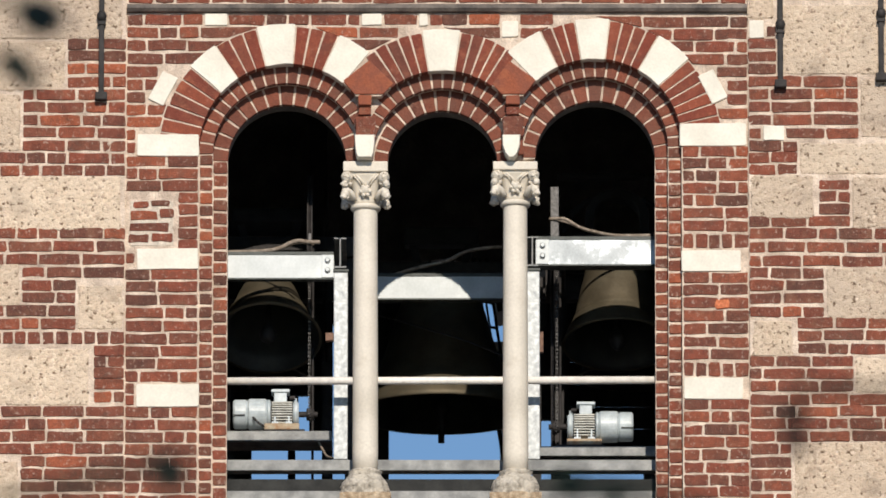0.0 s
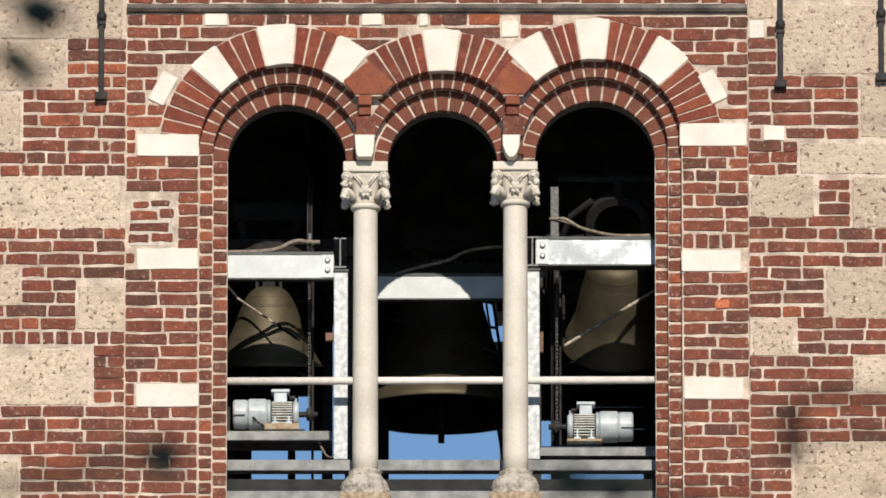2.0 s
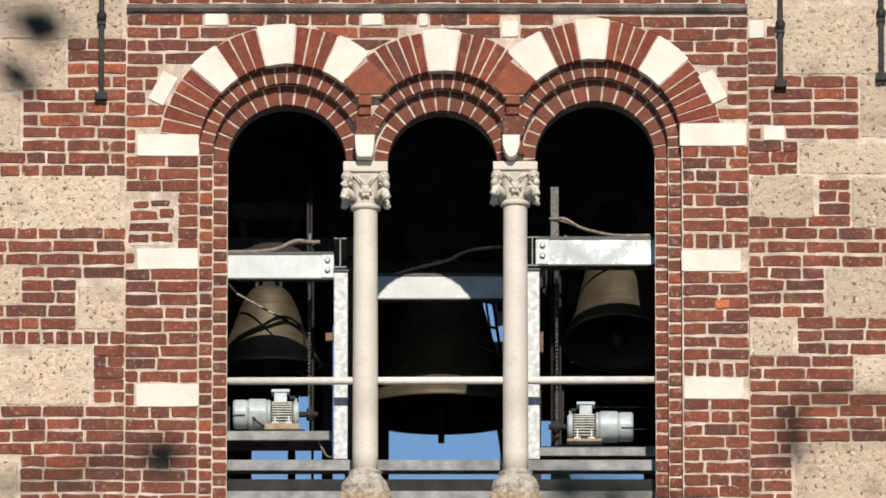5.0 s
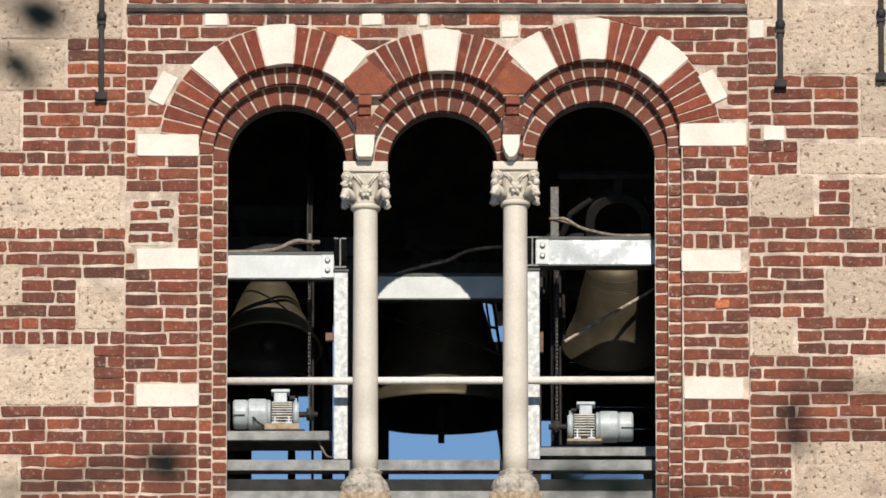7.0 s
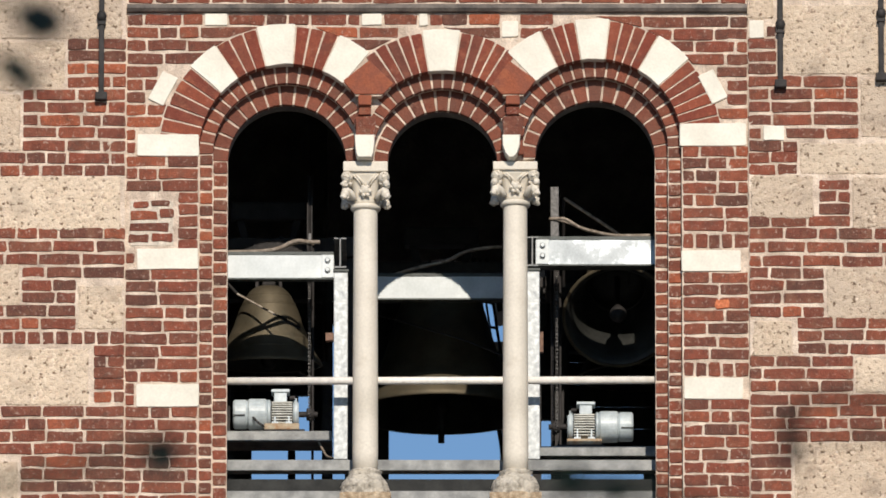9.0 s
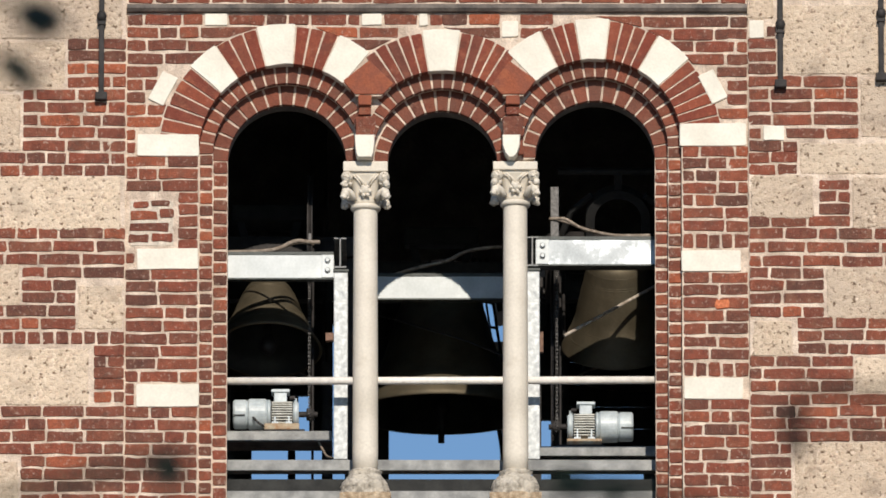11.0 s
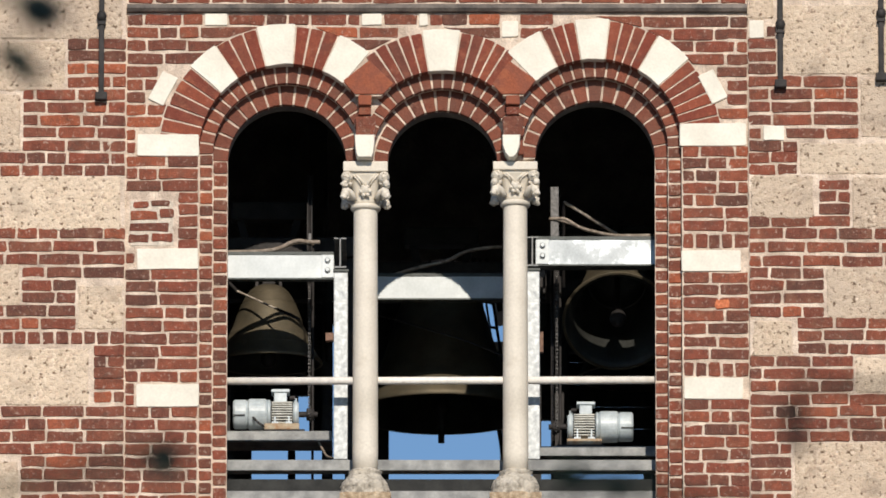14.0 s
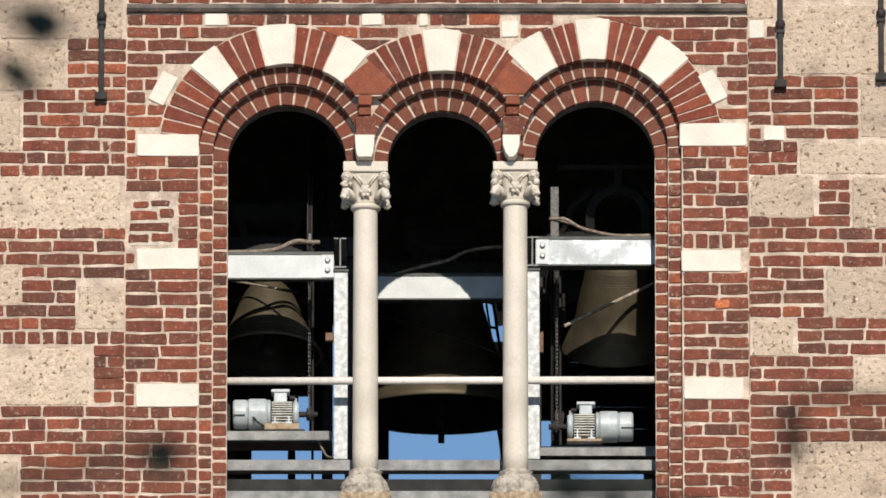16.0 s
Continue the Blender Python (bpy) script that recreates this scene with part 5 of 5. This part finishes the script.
for z in ROWS_PR:
    fill_course(pier_right, z, HB, const(BAY_R + JOINT * 0.35), const(3.609), PIER_Y, STONES_R + WHITE_P)


part("brick_scar", slab_piece([(2.035, 25.330), (2.150, 25.336), (2.158, 25.398), (2.060, 25.402)], -0.0075, 0.02, 0.014, 0.006, 0.004), mat("fresh_orange_brick", [(0.60, 0.16, 0.065), (0.72, 0.24, 0.11)], 0.95, scale=20, fine=80, bump=0.6), wall_front, "freshly broken orange brick face")


def mortar_skin(parent, x0, x1, z0, z1, y0, step=0.0125):
    """Lime mortar pressed unevenly between the pieces, here and there smeared over their edges."""
    nx, nz = int((x1 - x0) / step), int((z1 - z0) / step)
    verts = []
    for j in range(nz + 1):
        for i in range(nx + 1):
            p = Vector((x0 + (x1 - x0) * i / nx, y0, z0 + (z1 - z0) * j / nz))
            k = 0.0040 * noise.noise(p * 34) + 0.0030 * noise.noise(p * 75) + 0.0022 * noise.noise(p * 2.6) + 0.0020 * noise.noise(p * 9)
            verts.append((p.x, y0 + 0.0078 - k, p.z))
    w = nx + 1
    faces = [(j * w + i, j * w + i + 1, (j + 1) * w + i + 1, (j + 1) * w + i) for j in range(nz) for i in range(nx)]
    me = bpy.data.meshes.new("mortar_bed")
    me.from_pydata(verts, [], faces)
    me.materials.append(M_MORTAR)
    ob = new("mortar_bed", me)
    ob.parent = parent
    tagged(ob, "pale lime mortar, roughly pointed", kind="stuff")

mortar_skin(pier_left, PIER_L, BAY_L - 0.006, BOTTOM, TOP, PIER_Y)
mortar_skin(pier_right, BAY_R + 0.006, PIER_R, BOTTOM, TOP, PIER_Y)
mortar_skin(wall_front, BAY_L, JAMBS[0][0] - 0.01, BOTTOM, 26.56, 0.0)
mortar_skin(wall_front, JAMBS[0][1] + 0.01, BAY_R, BOTTOM, 26.60, 0.0)
mortar_skin(wall_front, BAY_L, BAY_R, 27.56, TOP, 0.0)
mortar_skin(wall_front, BAY_L, -2.14, 26.56, 27.56, 0.0)
mortar_skin(wall_front, 2.11, BAY_R, 26.60, 27.56, 0.0)


def swing(t, mean, amp, decay, period, peak, third=0.0):
    """Degrees of a dying swing, a little flattened at its ends by its third harmonic."""
    a = math.tau * (t - peak) / period
    return mean + amp * math.exp(-decay * t) * (math.cos(a) + third * (math.cos(3 * a) - math.cos(a)))

def motions():
    ts = [i * 0.1 for i in range(161)]
    walk(bell_r, [(t, Matrix.Translation(BELL_R) @ pose(0, 0, 0, swing(t, -2.2, 61.5, 0.0212, 5.058, 1.415, -0.044))) for t in ts])
    walk(bell_l, [(t, Matrix.Translation(BELL_L) @ pose(0, 0, 0, swing(t, -5.99, 24.21, 0.0441, 3.908, 1.660))) for t in ts])

    for ob, s in ((bough_a, 0.0), (bough_b, 1.3), (bough_c, 2.1), (bough_d, 3.3)):
        o = ob.location.copy()
        rows = []
        for i in range(81):
            t = i * 0.2
            g = 0.55 * math.sin(1.7 * t + s) + 0.3 * math.sin(2.9 * t + 2 * s) + 0.15 * math.sin(5.3 * t + s)
            rows.append((t, Matrix.Translation(o) @ pose(0, 0, 0, 0, 0.5 * g, 0.3 * g)))
        walk(ob, rows)


motions()
